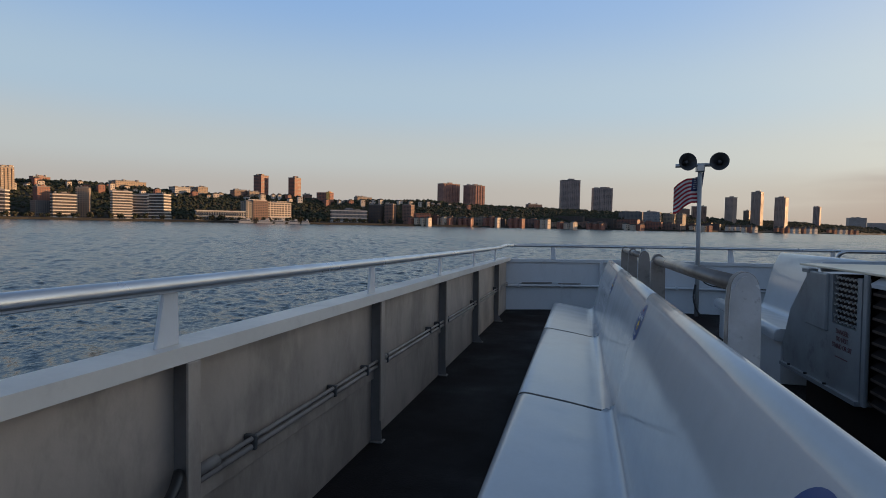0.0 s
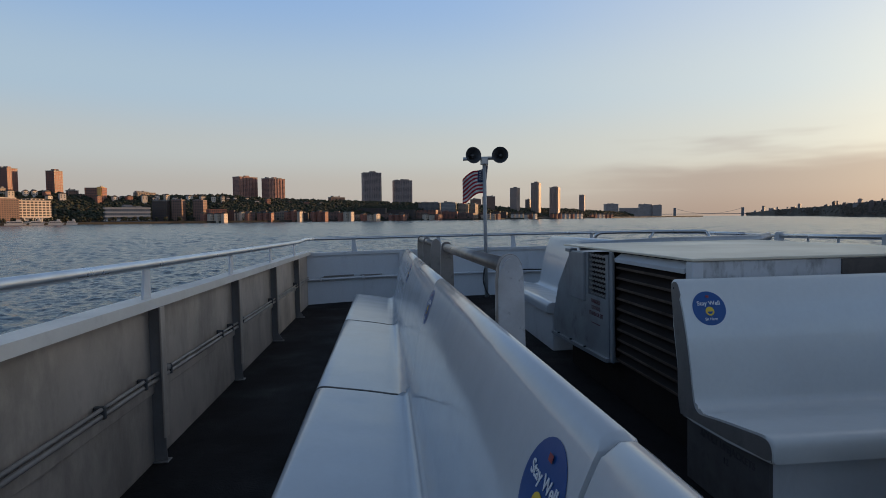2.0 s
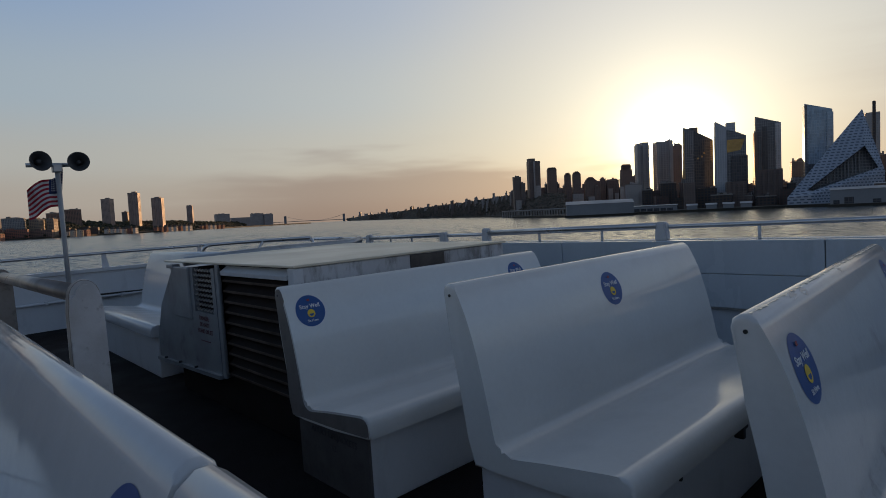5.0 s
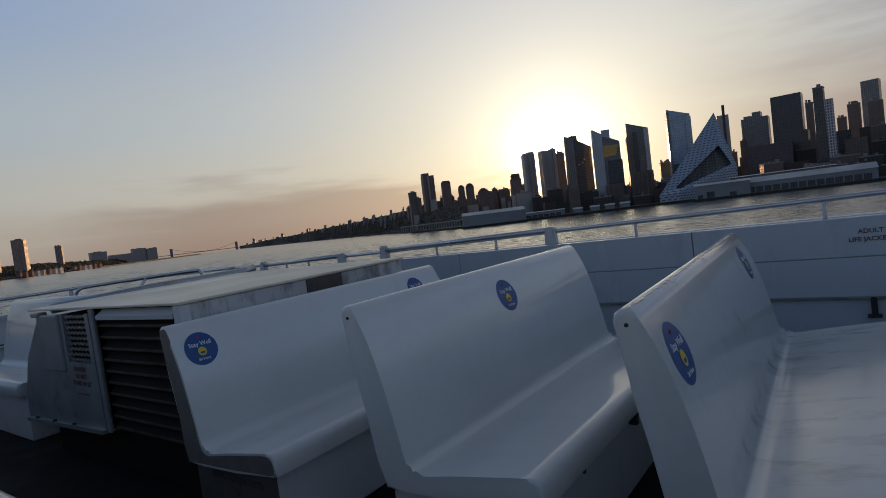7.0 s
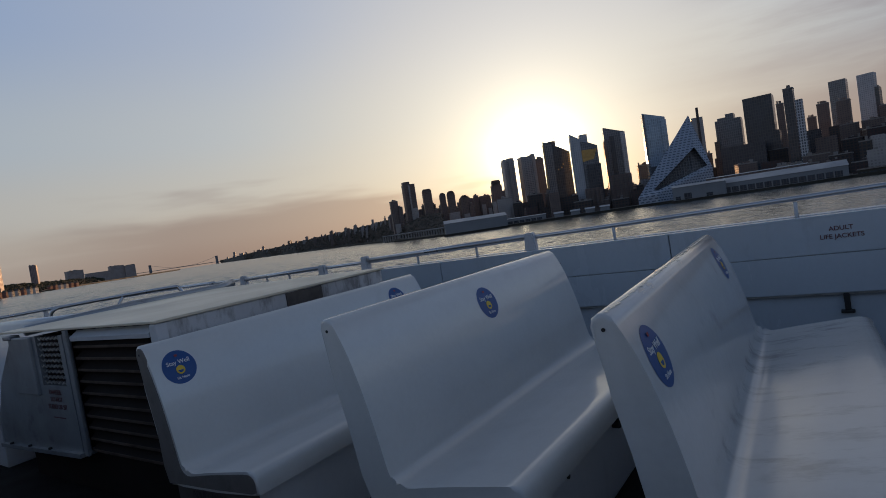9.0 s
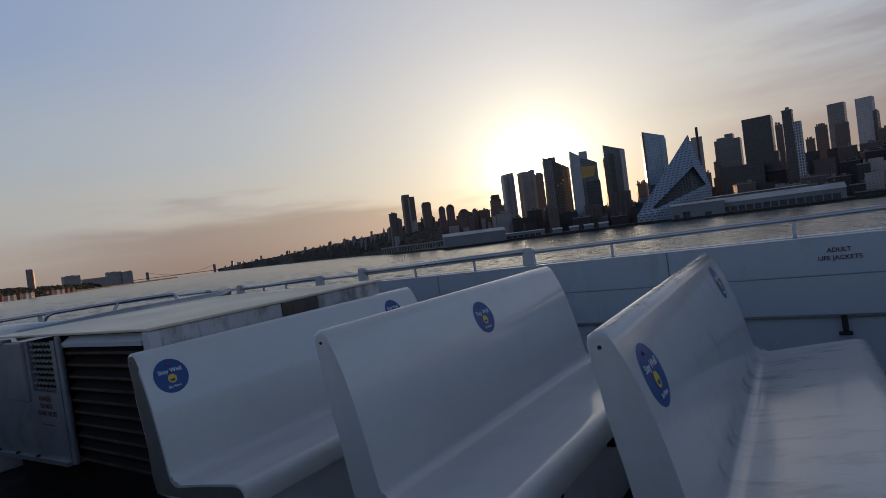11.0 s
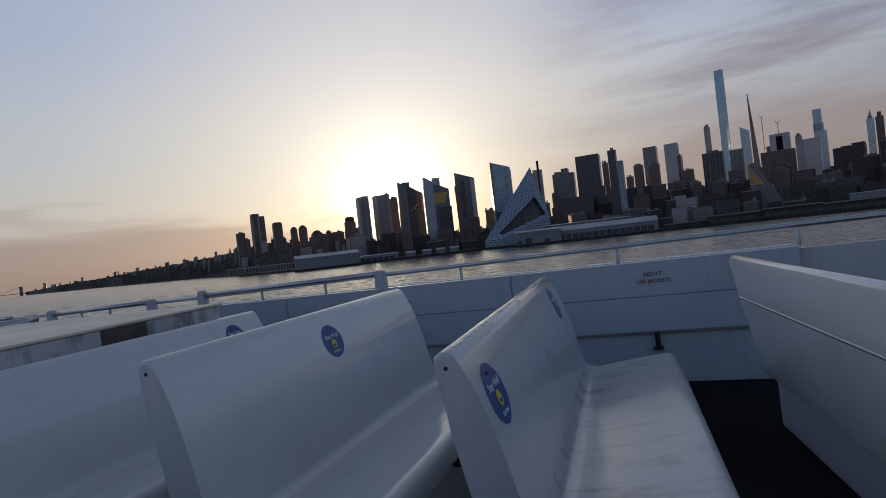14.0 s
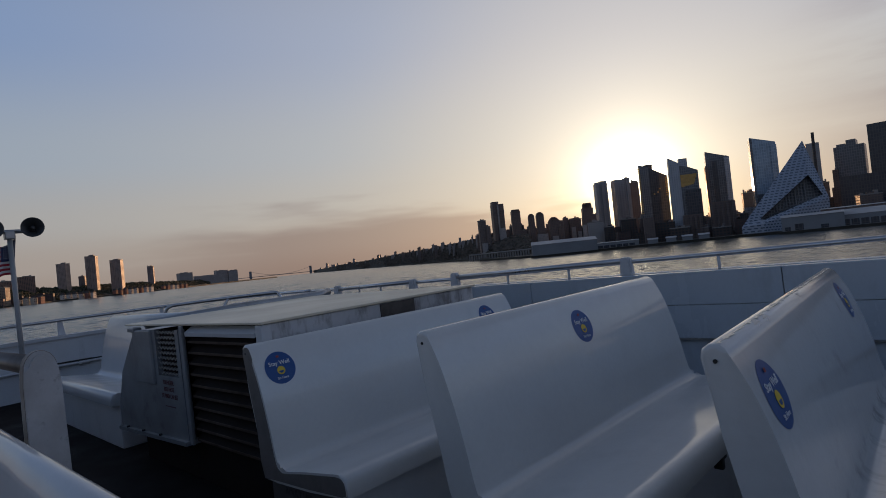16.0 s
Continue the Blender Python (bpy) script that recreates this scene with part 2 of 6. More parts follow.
FASCIA = painted("grimy_white_fascia_paint", (0.56, 0.575, 0.60), (0.30, 0.28, 0.27), 0.42, 0.45, 2.4, 0.08, 40.0, streak=(1, 1, 0.4), smudge=0.75, spots=7.0, onset=0.5)
DARK = painted("near_black_metal", (0.020, 0.0155, 0.0145), (0.034, 0.025, 0.021), 0.8, 0.6, 3.0, 0.1, 40.0, 0.0, None, 0.1)
LOUVRE_LIT = painted("brown_louvre_lit_metal", (0.10, 0.073, 0.058), (0.042, 0.031, 0.025), 0.7, 0.6, 4.0, 0.1, 40.0, 0.0, None, 0.12)
CREAM = painted("cream_roof_sheet", (0.76, 0.69, 0.54), (0.60, 0.52, 0.39), 0.38, 0.5, 1.5, 0.06, 30.0)
LOCKER = painted("blue_white_locker_paint", (0.525, 0.585, 0.645), (0.44, 0.48, 0.52), 0.22, 0.35, 1.4, 0.02, 36.0, streak=(1, 1, 0.4), smudge=0.2, spots=4.0)
BLACK = painted("black_rubber", (0.02, 0.02, 0.021), (0.035, 0.034, 0.033), 0.55, 0.5, 8.0, 0.05, 60.0)
HORN = painted("dark_grey_horn", (0.05, 0.052, 0.055), (0.09, 0.09, 0.09), 0.4, 0.5, 6.0, 0.04, 40.0)
RUST = painted("rusty_bare_patch", (0.055, 0.046, 0.042), (0.15, 0.13, 0.115), 0.6, 0.6, 9.0, 0.2, 50.0)
BLUE = painted("blue_vinyl", (0.012, 0.075, 0.27), (0.015, 0.09, 0.30), 0.35, 0.3, 5.0, 0.02, 60.0)
YELLOW = painted("yellow_vinyl", (0.78, 0.55, 0.04), (0.7, 0.5, 0.05), 0.4, 0.3, 5.0, 0.02, 60.0)
WHITE_INK = painted("white_ink", (0.75, 0.77, 0.8), (0.7, 0.72, 0.75), 0.45, 0.3, 5.0, 0.0, 60.0)
RED_INK = painted("red_ink", (0.30, 0.045, 0.045), (0.24, 0.045, 0.045), 0.5, 0.3, 5.0, 0.0, 60.0)
DARK_INK = painted("dark_red_ink", (0.12, 0.03, 0.035), (0.10, 0.03, 0.03), 0.5, 0.3, 5.0, 0.0, 60.0)
DARK_GREY_INK = painted("dark_grey_ink", (0.05, 0.05, 0.055), (0.07, 0.07, 0.07), 0.5, 0.3, 5.0, 0.0, 60.0)
FLAG_RED = painted("red_cloth", (0.40, 0.022, 0.04), (0.34, 0.02, 0.035), 0.8, 0.3, 5.0, 0.1, 80.0)
FLAG_WHITE = painted("white_cloth", (0.72, 0.70, 0.70), (0.66, 0.64, 0.64), 0.8, 0.3, 5.0, 0.1, 80.0)
FLAG_BLUE = painted("navy_cloth", (0.018, 0.028, 0.10), (0.015, 0.022, 0.085), 0.8, 0.3, 5.0, 0.1, 80.0)


def facade(name, wall, glass, bay=3.2, storey=3.1, joint=0.9, glass_rough=0.45, wall_rough=0.8, metal=0.0, offset=0.0):
    """Far facade: a grid of windows in a plain wall, by the building's own metres."""
    m, n, l, p = mat(name)
    tc = n.new("ShaderNodeTexCoord")
    sep = n.new("ShaderNodeSeparateXYZ")
    l.new(tc.outputs["Object"], sep.inputs[0])
    add = n.new("ShaderNodeMath")
    l.new(sep.outputs[0], add.inputs[0])
    l.new(sep.outputs[1], add.inputs[1])
    comb = n.new("ShaderNodeCombineXYZ")
    l.new(add.outputs[0], comb.inputs[0])
    l.new(sep.outputs[2], comb.inputs[1])
    br = n.new("ShaderNodeTexBrick")
    br.offset = offset
    br.inputs["Scale"].default_value = 1.0
    br.inputs["Brick Width"].default_value = bay
    br.inputs["Row Height"].default_value = storey
    br.inputs["Mortar Size"].default_value = joint * 0.5
    br.inputs["Mortar Smooth"].default_value = 0.0
    br.inputs["Color1"].default_value = (*glass, 1)
    br.inputs["Color2"].default_value = (*(g * 1.4 + 0.006 for g in glass), 1)
    br.inputs["Mortar"].default_value = (*wall, 1)
    l.new(comb.outputs[0], br.inputs["Vector"])
    nz = link_noise(n, l, 0.06, 4.0, 0.6)
    mul = n.new("ShaderNodeMix")
    mul.data_type = "RGBA"
    mul.blend_type = "MULTIPLY"
    mul.inputs[0].default_value = 0.5
    r = ramp(n, l, nz.outputs[0], [(0.3, (0.65, 0.65, 0.65)), (0.7, (1.1, 1.1, 1.1))])
    l.new(br.outputs[0], mul.inputs[6])
    l.new(r.outputs[0], mul.inputs[7])
    l.new(mul.outputs[2], p.inputs["Base Color"])
    rr = n.new("ShaderNodeMapRange")
    rr.inputs["To Min"].default_value = glass_rough
    rr.inputs["To Max"].default_value = wall_rough
    l.new(br.outputs["Fac"], rr.inputs[0])
    l.new(rr.outputs[0], p.inputs["Roughness"])
    p.inputs["Metallic"].default_value = metal
    return m


F_BRICK = facade("red_brick_facade", (0.34, 0.15, 0.105), (0.04, 0.04, 0.045), 3.4, 3.0, 1.3)
F_BROWN = facade("brown_brick_facade", (0.27, 0.17, 0.13), (0.035, 0.035, 0.04), 3.2, 2.9, 1.3)
F_TAN = facade("tan_facade", (0.38, 0.29, 0.215), (0.035, 0.035, 0.04), 3.4, 3.0, 1.5)
F_CREAM = facade("cream_banded_facade", (0.46, 0.40, 0.32), (0.04, 0.045, 0.055), 9.0, 3.4, 1.5)
F_WHITE = facade("white_facade", (0.52, 0.48, 0.43), (0.04, 0.05, 0.07), 4.0, 3.6, 1.6)
F_DARK = facade("dark_brown_facade", (0.10, 0.078, 0.067), (0.03, 0.03, 0.034), 3.4, 3.0, 1.2)
F_GREY = facade("grey_facade", (0.22, 0.20, 0.19), (0.04, 0.05, 0.06), 3.0, 3.0, 1.3)
F_GLASS = facade("blue_glass_facade", (0.26, 0.33, 0.40), (0.27, 0.37, 0.48), 2.2, 3.4, 0.35, 0.2, 0.35, 0.55)
F_PALE = facade("pale_glass_facade", (0.25, 0.26, 0.28), (0.13, 0.155, 0.185), 2.6, 3.4, 0.7, 0.15, 0.5, 0.25)
F_BLACK = facade("black_glass_facade", (0.07, 0.075, 0.083), (0.05, 0.06, 0.075), 2.4, 3.6, 0.6, 0.12, 0.35)
F_BAND = facade("shaded_window_band_facade", (0.14, 0.115, 0.10), (0.05, 0.05, 0.055), 5.0, 3.6, 0.8)
SLAB = painted("pale_balcony_slab", (0.72, 0.66, 0.58), (0.62, 0.55, 0.47), 0.7, 0.5, 0.1, 0.1, 1.5)
F_MAUVE = facade("mauve_grey_brick_facade", (0.36, 0.29, 0.27), (0.06, 0.055, 0.055), 3.4, 3.0, 1.5)
F_ROSE = facade("rose_brick_facade", (0.42, 0.22, 0.17), (0.09, 0.06, 0.055), 3.4, 3.0, 1.5)
F_LATTICE = facade("white_lattice_facade", (0.38, 0.435, 0.52), (0.10, 0.125, 0.17), 3.9, 2.6, 1.5, 0.2, 0.45, offset=0.5)
F_COURT = facade("dark_courtyard_facade", (0.24, 0.25, 0.26), (0.09, 0.10, 0.11), 3.0, 2.8, 0.5, 0.25, 0.5)
F_WARM = facade("warm_grey_brick_facade", (0.42, 0.325, 0.275), (0.15, 0.125, 0.12), 3.4, 3.0, 1.5)
F_HOTEL = facade("cream_pier_and_dark_window_facade", (0.68, 0.57, 0.46), (0.045, 0.035, 0.032), 5.4, 4.0, 1.5)
F_FINE = facade("fine_ribbed_facade", (0.23, 0.20, 0.185), (0.05, 0.05, 0.055), 2.4, 90.0, 1.0, 0.3, 0.7)
F_UMBER = facade("umber_brick_facade", (0.215, 0.165, 0.142), (0.115, 0.092, 0.084), 2.6, 2.6, 1.0)
F_STONE = facade("pale_stone_facade", (0.46, 0.425, 0.40), (0.29, 0.27, 0.26), 2.4, 2.4, 1.1)
# paler and flatter than nearer walls: distance haze put into the colour
F_HAZY = facade("haze_paled_facade", (0.37, 0.335, 0.32), (0.24, 0.22, 0.215), 3.0, 3.0, 1.3)
F_SLATE = facade("slate_glass_facade", (0.22, 0.23, 0.245), (0.12, 0.135, 0.155), 2.2, 3.0, 0.5, 0.16, 0.5, 0.2)
F_PIER = facade("ribbed_grey_facade", (0.44, 0.42, 0.415), (0.22, 0.22, 0.23), 3.4, 2.4, 1.1, 0.25, 0.6)
F_PALEGRID = facade("pale_gridded_facade", (0.52, 0.53, 0.55), (0.33, 0.35, 0.38), 2.4, 2.8, 1.0, 0.25, 0.5)
F_WHITEGRID = facade("white_gridded_facade", (0.55, 0.56, 0.58), (0.10, 0.11, 0.13), 2.3, 3.0, 0.9, 0.25, 0.5)
F_WHITEBAND = facade("white_banded_facade", (0.42, 0.40, 0.39), (0.05, 0.04, 0.04), 40.0, 3.0, 1.3)
F_OXIDE = facade("dark_red_brick_facade", (0.10, 0.065, 0.06), (0.045, 0.036, 0.036), 3.0, 3.0, 1.1)
# sun glints and reflections on the buildings, put into amber colour
F_GLINT = facade("amber_glint_facade", (0.40, 0.25, 0.09), (0.55, 0.36, 0.12), 2.0, 2.2, 0.4, 0.2, 0.4, 0.3)
GLINT = painted("amber_sun_glint", (0.60, 0.40, 0.16), (0.50, 0.32, 0.12), 0.25, 0.4, 0.5, 0.02, 2.0, 0.3)
SHED_ROOF = painted("pale_standing_seam_roof", (0.40, 0.415, 0.43), (0.31, 0.315, 0.33), 0.5, 0.5, 0.05, 0.1, 1.2)
CONCRETE = painted("weathered_concrete", (0.30, 0.28, 0.26), (0.18, 0.17, 0.16), 0.8, 0.5, 0.05, 0.1, 1.5)
SHED = painted("pale_shed_sheet", (0.27, 0.285, 0.30), (0.20, 0.205, 0.21), 0.6, 0.5, 0.05, 0.1, 1.2)
EARTH = painted("dark_earth_bank", (0.05, 0.045, 0.035), (0.03, 0.03, 0.022), 0.9, 0.5, 0.03, 0.2, 0.6)
HOUSE = painted("lit_house_front", (0.62, 0.53, 0.43), (0.50, 0.42, 0.34), 0.7, 0.5, 0.2, 0.1, 1.5)
HOUSE_W = painted("white_house_front", (0.68, 0.62, 0.55), (0.54, 0.48, 0.42), 0.7, 0.5, 0.2, 0.1, 1.5)
BRICK_WALL = painted("red_brick_house_front", (0.32, 0.15, 0.11), (0.24, 0.12, 0.09), 0.75, 0.5, 0.2, 0.1, 1.5)
ROOF = painted("dark_roof", (0.09, 0.075, 0.065), (0.05, 0.045, 0.04), 0.8, 0.5, 0.2, 0.1, 1.5)
STEEL = painted("grey_steelwork", (0.22, 0.23, 0.25), (0.16, 0.17, 0.18), 0.6, 0.5, 0.05, 0.05, 1.0)


def foliage(name, low, mid, pale, bare):
    m, n, l, p = mat(name)
    g = n.new("ShaderNodeNewGeometry")
    r = ramp(n, l, g.outputs["Random Per Island"], [(0.0, low), (0.5, mid), (0.85, pale), (1.0, bare)])
    l.new(r.outputs[0], p.inputs["Base Color"])
    p.inputs["Roughness"].default_value = 0.85
    return m


FOLIAGE = foliage("spring_foliage", (0.020, 0.028, 0.014), (0.030, 0.038, 0.017), (0.046, 0.044, 0.023), (0.066, 0.048, 0.031))
# lifted to a paler brown, the haze over the far woods coloured in
HAZED_WOOD = foliage("haze_lifted_woods", (0.075, 0.066, 0.050), (0.11, 0.092, 0.070), (0.14, 0.112, 0.086), (0.17, 0.13, 0.10))


def water_material():
    m, n, l, p = mat("river_water")
    tc = n.new("ShaderNodeTexCoord")
    geo = n.new("ShaderNodeNewGeometry")
    tilt = geo.outputs["Normal"]
    for scale, stretch, detail, slope in ((4.6, (1.0, 0.5, 1), 4.0, 0.62), (0.9, (1.0, 0.4, 1), 4.0, 0.34)):
        mp = n.new("ShaderNodeMapping")
        mp.inputs["Rotation"].default_value = (0, 0, radians(24))
        mp.inputs["Scale"].default_value = stretch
        l.new(tc.outputs["Object"], mp.inputs[0])
        t = n.new("ShaderNodeTexNoise")
        t.inputs["Scale"].default_value = scale
        t.inputs["Detail"].default_value = detail
        t.inputs["Roughness"].default_value = 0.6
        l.new(mp.outputs[0], t.inputs["Vector"])
        mid = n.new("ShaderNodeVectorMath")
        mid.operation = "SUBTRACT"
        mid.inputs[1].default_value = (0.5, 0.5, 0.5)
        l.new(t.outputs["Color"], mid.inputs[0])
        flat = n.new("ShaderNodeVectorMath")
        flat.operation = "MULTIPLY"
        flat.inputs[1].default_value = (slope, slope, 0.0)
        l.new(mid.outputs[0], flat.inputs[0])
        add = n.new("ShaderNodeVectorMath")
        add.operation = "ADD"
        l.new(tilt, add.inputs[0])
        l.new(flat.outputs[0], add.inputs[1])
        tilt = add.outputs[0]
    unit = n.new("ShaderNodeVectorMath")
    unit.operation = "NORMALIZE"
    l.new(tilt, unit.inputs[0])
    l.new(unit.outputs[0], p.inputs["Normal"])
    p.inputs["Base Color"].default_value = (0.008, 0.027, 0.033, 1)
    p.inputs["Roughness"].default_value = 0.2
    p.inputs["IOR"].default_value = 1.33
    return m


WATER_MAT = water_material()

# ---------------------------------------------------------------- mesh helpers
def empty(name, m=None):
    e = new(name)
    e.empty_display_size = 0.1
    e.matrix_basis = m if m is not None else BOAT.copy()
    return e


def mesh_of(name, bm, material, smooth=False):
    bmesh.ops.recalc_face_normals(bm, faces=bm.faces)
    me = bpy.data.meshes.new(name)
    bm.to_mesh(me)
    bm.free()
    mats = material if isinstance(material, (list, tuple)) else [material]
    for k in mats:
        me.materials.append(k)
    if smooth:
        for f in me.polygons:
            f.use_smooth = True
    return me


def part(name, bm, material, parent=None, label="", smooth=False, m=None):
    ob = new(name, mesh_of(name, bm, material, smooth))
    if parent is not None:
        ob.parent = parent
    elif m is None:
        ob.matrix_basis = BOAT.copy()
    if m is not None:
        ob.matrix_basis = m
    if label:
        ob["label"] = label
    return ob


def box(bm, x0, x1, y0, y1, z0, z1, bevel=0.0, segments=2):
    m = Matrix.LocRotScale(((x0 + x1) / 2, (y0 + y1) / 2, (z0 + z1) / 2), None, (x1 - x0, y1 - y0, z1 - z0))
    made = bmesh.ops.create_cube(bm, size=1.0, matrix=m)["verts"]
    if bevel:
        edges = list({e for v in made for e in v.link_edges})
        bmesh.ops.bevel(bm, geom=edges, offset=bevel, segments=segments, affect="EDGES", profile=0.5)
    return bm


def prism(bm, outline, place, depth):
    """A solid from an outline of (u, v), swept from 0 to depth; place(u, v, w) gives the point."""
    a = [bm.verts.new(place(u, v, 0.0)) for u, v in outline]
    b = [bm.verts.new(place(u, v, depth)) for u, v in outline]
    k = len(outline)
    caps = [bm.faces.new(a), bm.faces.new(b[::-1])]
    for i in range(k):
        bm.faces.new((a[i], b[i], b[(i + 1) % k], a[(i + 1) % k]))
    return caps


def tube(bm, points, r, sides=12, closed=False):
    """A round bar along a line of points, its ends capped."""
    pts = [Vector(q) for q in points]
    rings = []
    for i, q in enumerate(pts):
        a = pts[max(i - 1, 0)]
        b = pts[min(i + 1, len(pts) - 1)]
        d = (b - a).normalized()
        side = d.cross(Vector((0, 0, 1)))
        if side.length < 1e-3:
            side = Vector((1, 0, 0))
        side.normalize()
        up = side.cross(d).normalized()
        rings.append([bm.verts.new(q + r * (math.cos(t) * side + math.sin(t) * up)) for t in (2 * math.pi * k / sides for k in range(sides))])
    for ra, rb in zip(rings, rings[1:]):
        for k in range(sides):
            bm.faces.new((ra[k], ra[(k + 1) % sides], rb[(k + 1) % sides], rb[k]))
    bm.faces.new(rings[0][::-1])
    bm.faces.new(rings[-1])
    return bm


def smooth_curve(points, steps=6):
    """More points along a line, rounded by Catmull-Rom."""
    p = [Vector(q) for q in points]
    out = []
    for i in range(len(p) - 1):
        a, b, c, d = p[max(i - 1, 0)], p[i], p[i + 1], p[min(i + 2, len(p) - 1)]
        for k in range(steps):
            t = k / steps
            out.append(0.5 * ((2 * b) + (c - a) * t + (2 * a - 5 * b + 4 * c - d) * t * t + (3 * b - a - 3 * c + d) * t ** 3))
    out.append(p[-1])
    return out


def ribbon(bm, line, offsets):
    """A solid along a plan line: offsets are (outward, z) corners of its section, in order round it."""
    pts = [Vector((q[0], q[1], 0)) for q in line]
    rings = []
    for i, q in enumerate(pts):
        a = pts[max(i - 1, 0)]
        b = pts[min(i + 1, len(pts) - 1)]
        d = (b - a).normalized()
        out = Vector((-d.y, d.x, 0))
        rings.append([bm.verts.new(q + out * u + Vector((0, 0, z))) for u, z in offsets])
    k = len(offsets)
    for ra, rb in zip(rings, rings[1:]):
        for j in range(k):
            bm.faces.new((ra[j], ra[(j + 1) % k], rb[(j + 1) % k], rb[j]))
    bm.faces.new(rings[0][::-1])
    bm.faces.new(rings[-1])
    return bm


def text_mesh(words, size, material, parent, m, name="lettering", label=""):
    """Words as thin raised letters, centred on m, which maps x to the right and y up."""
    cu = bpy.data.curves.new(name, "FONT")
    cu.body = words
    cu.size = size
    cu.align_x, cu.align_y = "CENTER", "CENTER"
    cu.extrude = 0.0006
    cu.offset = size * 0.012
    tmp = bpy.data.objects.new("tmp", cu)
    scene.collection.objects.link(tmp)
    me = bpy.data.meshes.new_from_object(tmp.evaluated_get(bpy.context.evaluated_depsgraph_get()))
    bpy.data.objects.remove(tmp)
    me.name = name
    me.materials.clear()
    me.materials.append(material)
    ob = new(name, me)
    ob.parent = parent
    ob.matrix_basis = m
    if label:
        ob["label"] = label
    return ob


def disc(bm, r, depth, sides=40, x=0.0, y=0.0, z=0.0):
    prism(bm, [(x + r * math.cos(2 * math.pi * k / sides), y + r * math.sin(2 * math.pi * k / sides)) for k in range(sides)], lambda u, v, w: (u, v, z + w), depth)
    return bm

# ---------------------------------------------------------------- water, deck and hull
CHOP = 0.235


def river():
    """One sheet of water: rings round the ferry, finer where they are near, raised into short wind waves."""
    az = np.radians(np.concatenate((np.arange(-62, -4, 0.2), np.arange(-4, 119, 0.34), np.arange(119, 298, 4.0))))
    r = np.concatenate(([0.5, 8, 20], np.geomspace(40, 900, 700), np.geomspace(930, 5000, 50)))
    cell = np.maximum(r * np.radians(0.2), np.gradient(r))
    rr, aa = np.meshgrid(r, az, indexing="ij")
    x, y = rr * np.sin(aa), rr * np.cos(aa)
    z = np.zeros_like(x)
    rng = np.random.default_rng(8)
    waves = []
    for k in range(90):
        length = 0.34 * (26.0 ** (k / 89))
        waves.append((length, radians(35) + rng.normal(0, 0.8), rng.uniform(0, 6.28), np.clip((length / cell - 2.2) / 1.6, 0, 1) * (length / 0.34) ** -0.8))
    # the short waves die out where the sheet is coarse; the longer ones carry the chop there
    power = np.sqrt(sum(f ** 2 for _, _, _, f in waves)) + 0.5
    for k, (length, way_to, shift, fade) in enumerate(waves):
        a = (CHOP * 1.41 * length / (2 * math.pi) * fade / power)[:, None]
        z += a * np.sin((x * math.cos(way_to) + y * math.sin(way_to)) * 2 * math.pi / length + shift + 0.8 * np.sin(x * 0.05 + k) + 0.8 * np.sin(y * 0.043 + 2 * k))
    gusts = 0.9 + 0.15 * np.sin(x * 0.021 + 1.3 * np.sin(y * 0.017)) * np.sin(y * 0.026 + np.sin(x * 0.012))
    edge = np.clip((np.radians(118) - aa) / 0.05, 0, 1) * np.clip((aa - np.radians(-61.5)) / 0.05, 0, 1)
    z *= gusts * edge * np.clip((rr - 30) / 20, 0, 1)
    nr, na = x.shape
    idx = np.arange(nr * na).reshape(nr, na)
    nxt = np.roll(idx, -1, axis=1)
    quads = np.stack((idx[:-1], nxt[:-1], nxt[1:], idx[1:]), axis=-1).reshape(-1, 4)[:, ::-1]
    me = bpy.data.meshes.new("water")
    me.vertices.add(nr * na)
    me.vertices.foreach_set("co", np.stack((x, y, z), axis=-1).ravel())
    me.loops.add(quads.size)
    me.loops.foreach_set("vertex_index", quads.ravel())
    me.polygons.add(len(quads))
    me.polygons.foreach_set("loop_start", np.arange(0, quads.size, 4))
    me.polygons.foreach_set("use_smooth", np.ones(len(quads), dtype=bool))
    me.update(calc_edges=True)
    me.materials.append(WATER_MAT)
    ob = new("water", me)
    ob.matrix_basis = pose(0, 0, WATER)
    return tagged(ob, "wide rippled grey-blue river in low morning light", "river", kind="structure")


river()

# plan of the ferry's upper deck, inner face of the bulwark at deck level
PORT_X, STAR_X = -1.27, 4.97
STERN = smooth_curve([(-1.27, 9.38, 0), (-0.55, 9.63, 0), (0.5, 9.82, 0), (1.7, 9.9, 0), (2.9, 9.82, 0), (3.95, 9.63, 0), (4.67, 9.38, 0)], 5)
bm = bmesh.new()
plan = [(PORT_X - 0.1, -7.0), (STAR_X + 0.25, -7.0), (STAR_X + 0.25, 5.0), (4.95, 8.0), (4.8, 9.45)] + [(q.x, q.y + 0.1) for q in STERN[::-1]] + [(-1.37, 9.45), (-1.37, 8.0)]
prism(bm, plan, lambda u, v, w: (u, v, -w), 0.15)
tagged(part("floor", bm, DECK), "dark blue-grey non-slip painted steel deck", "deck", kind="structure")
bm = bmesh.new()
prism(bm, [(u * 0.98 + 0.03, v * 0.99) for u, v in plan], lambda u, v, w: (u, v, -0.15 - w), 7.2)
tagged(part("hull", bm, HULL_WHITE), "white painted ferry superstructure below the deck", "hull", kind="structure")

# ---------------------------------------------------------------- port and stern bulwark
RIBS = [-1.72, -0.1, 1.53, 3.25, 4.91, 6.5, 8.1]
PORT_LINE = [(-1.25, -7.0), (-1.25, 0.0), (-1.25, 3.0), (-1.25, 5.5), (-1.25, 7.0), (-1.25, 8.2), (-1.25, 9.38)]


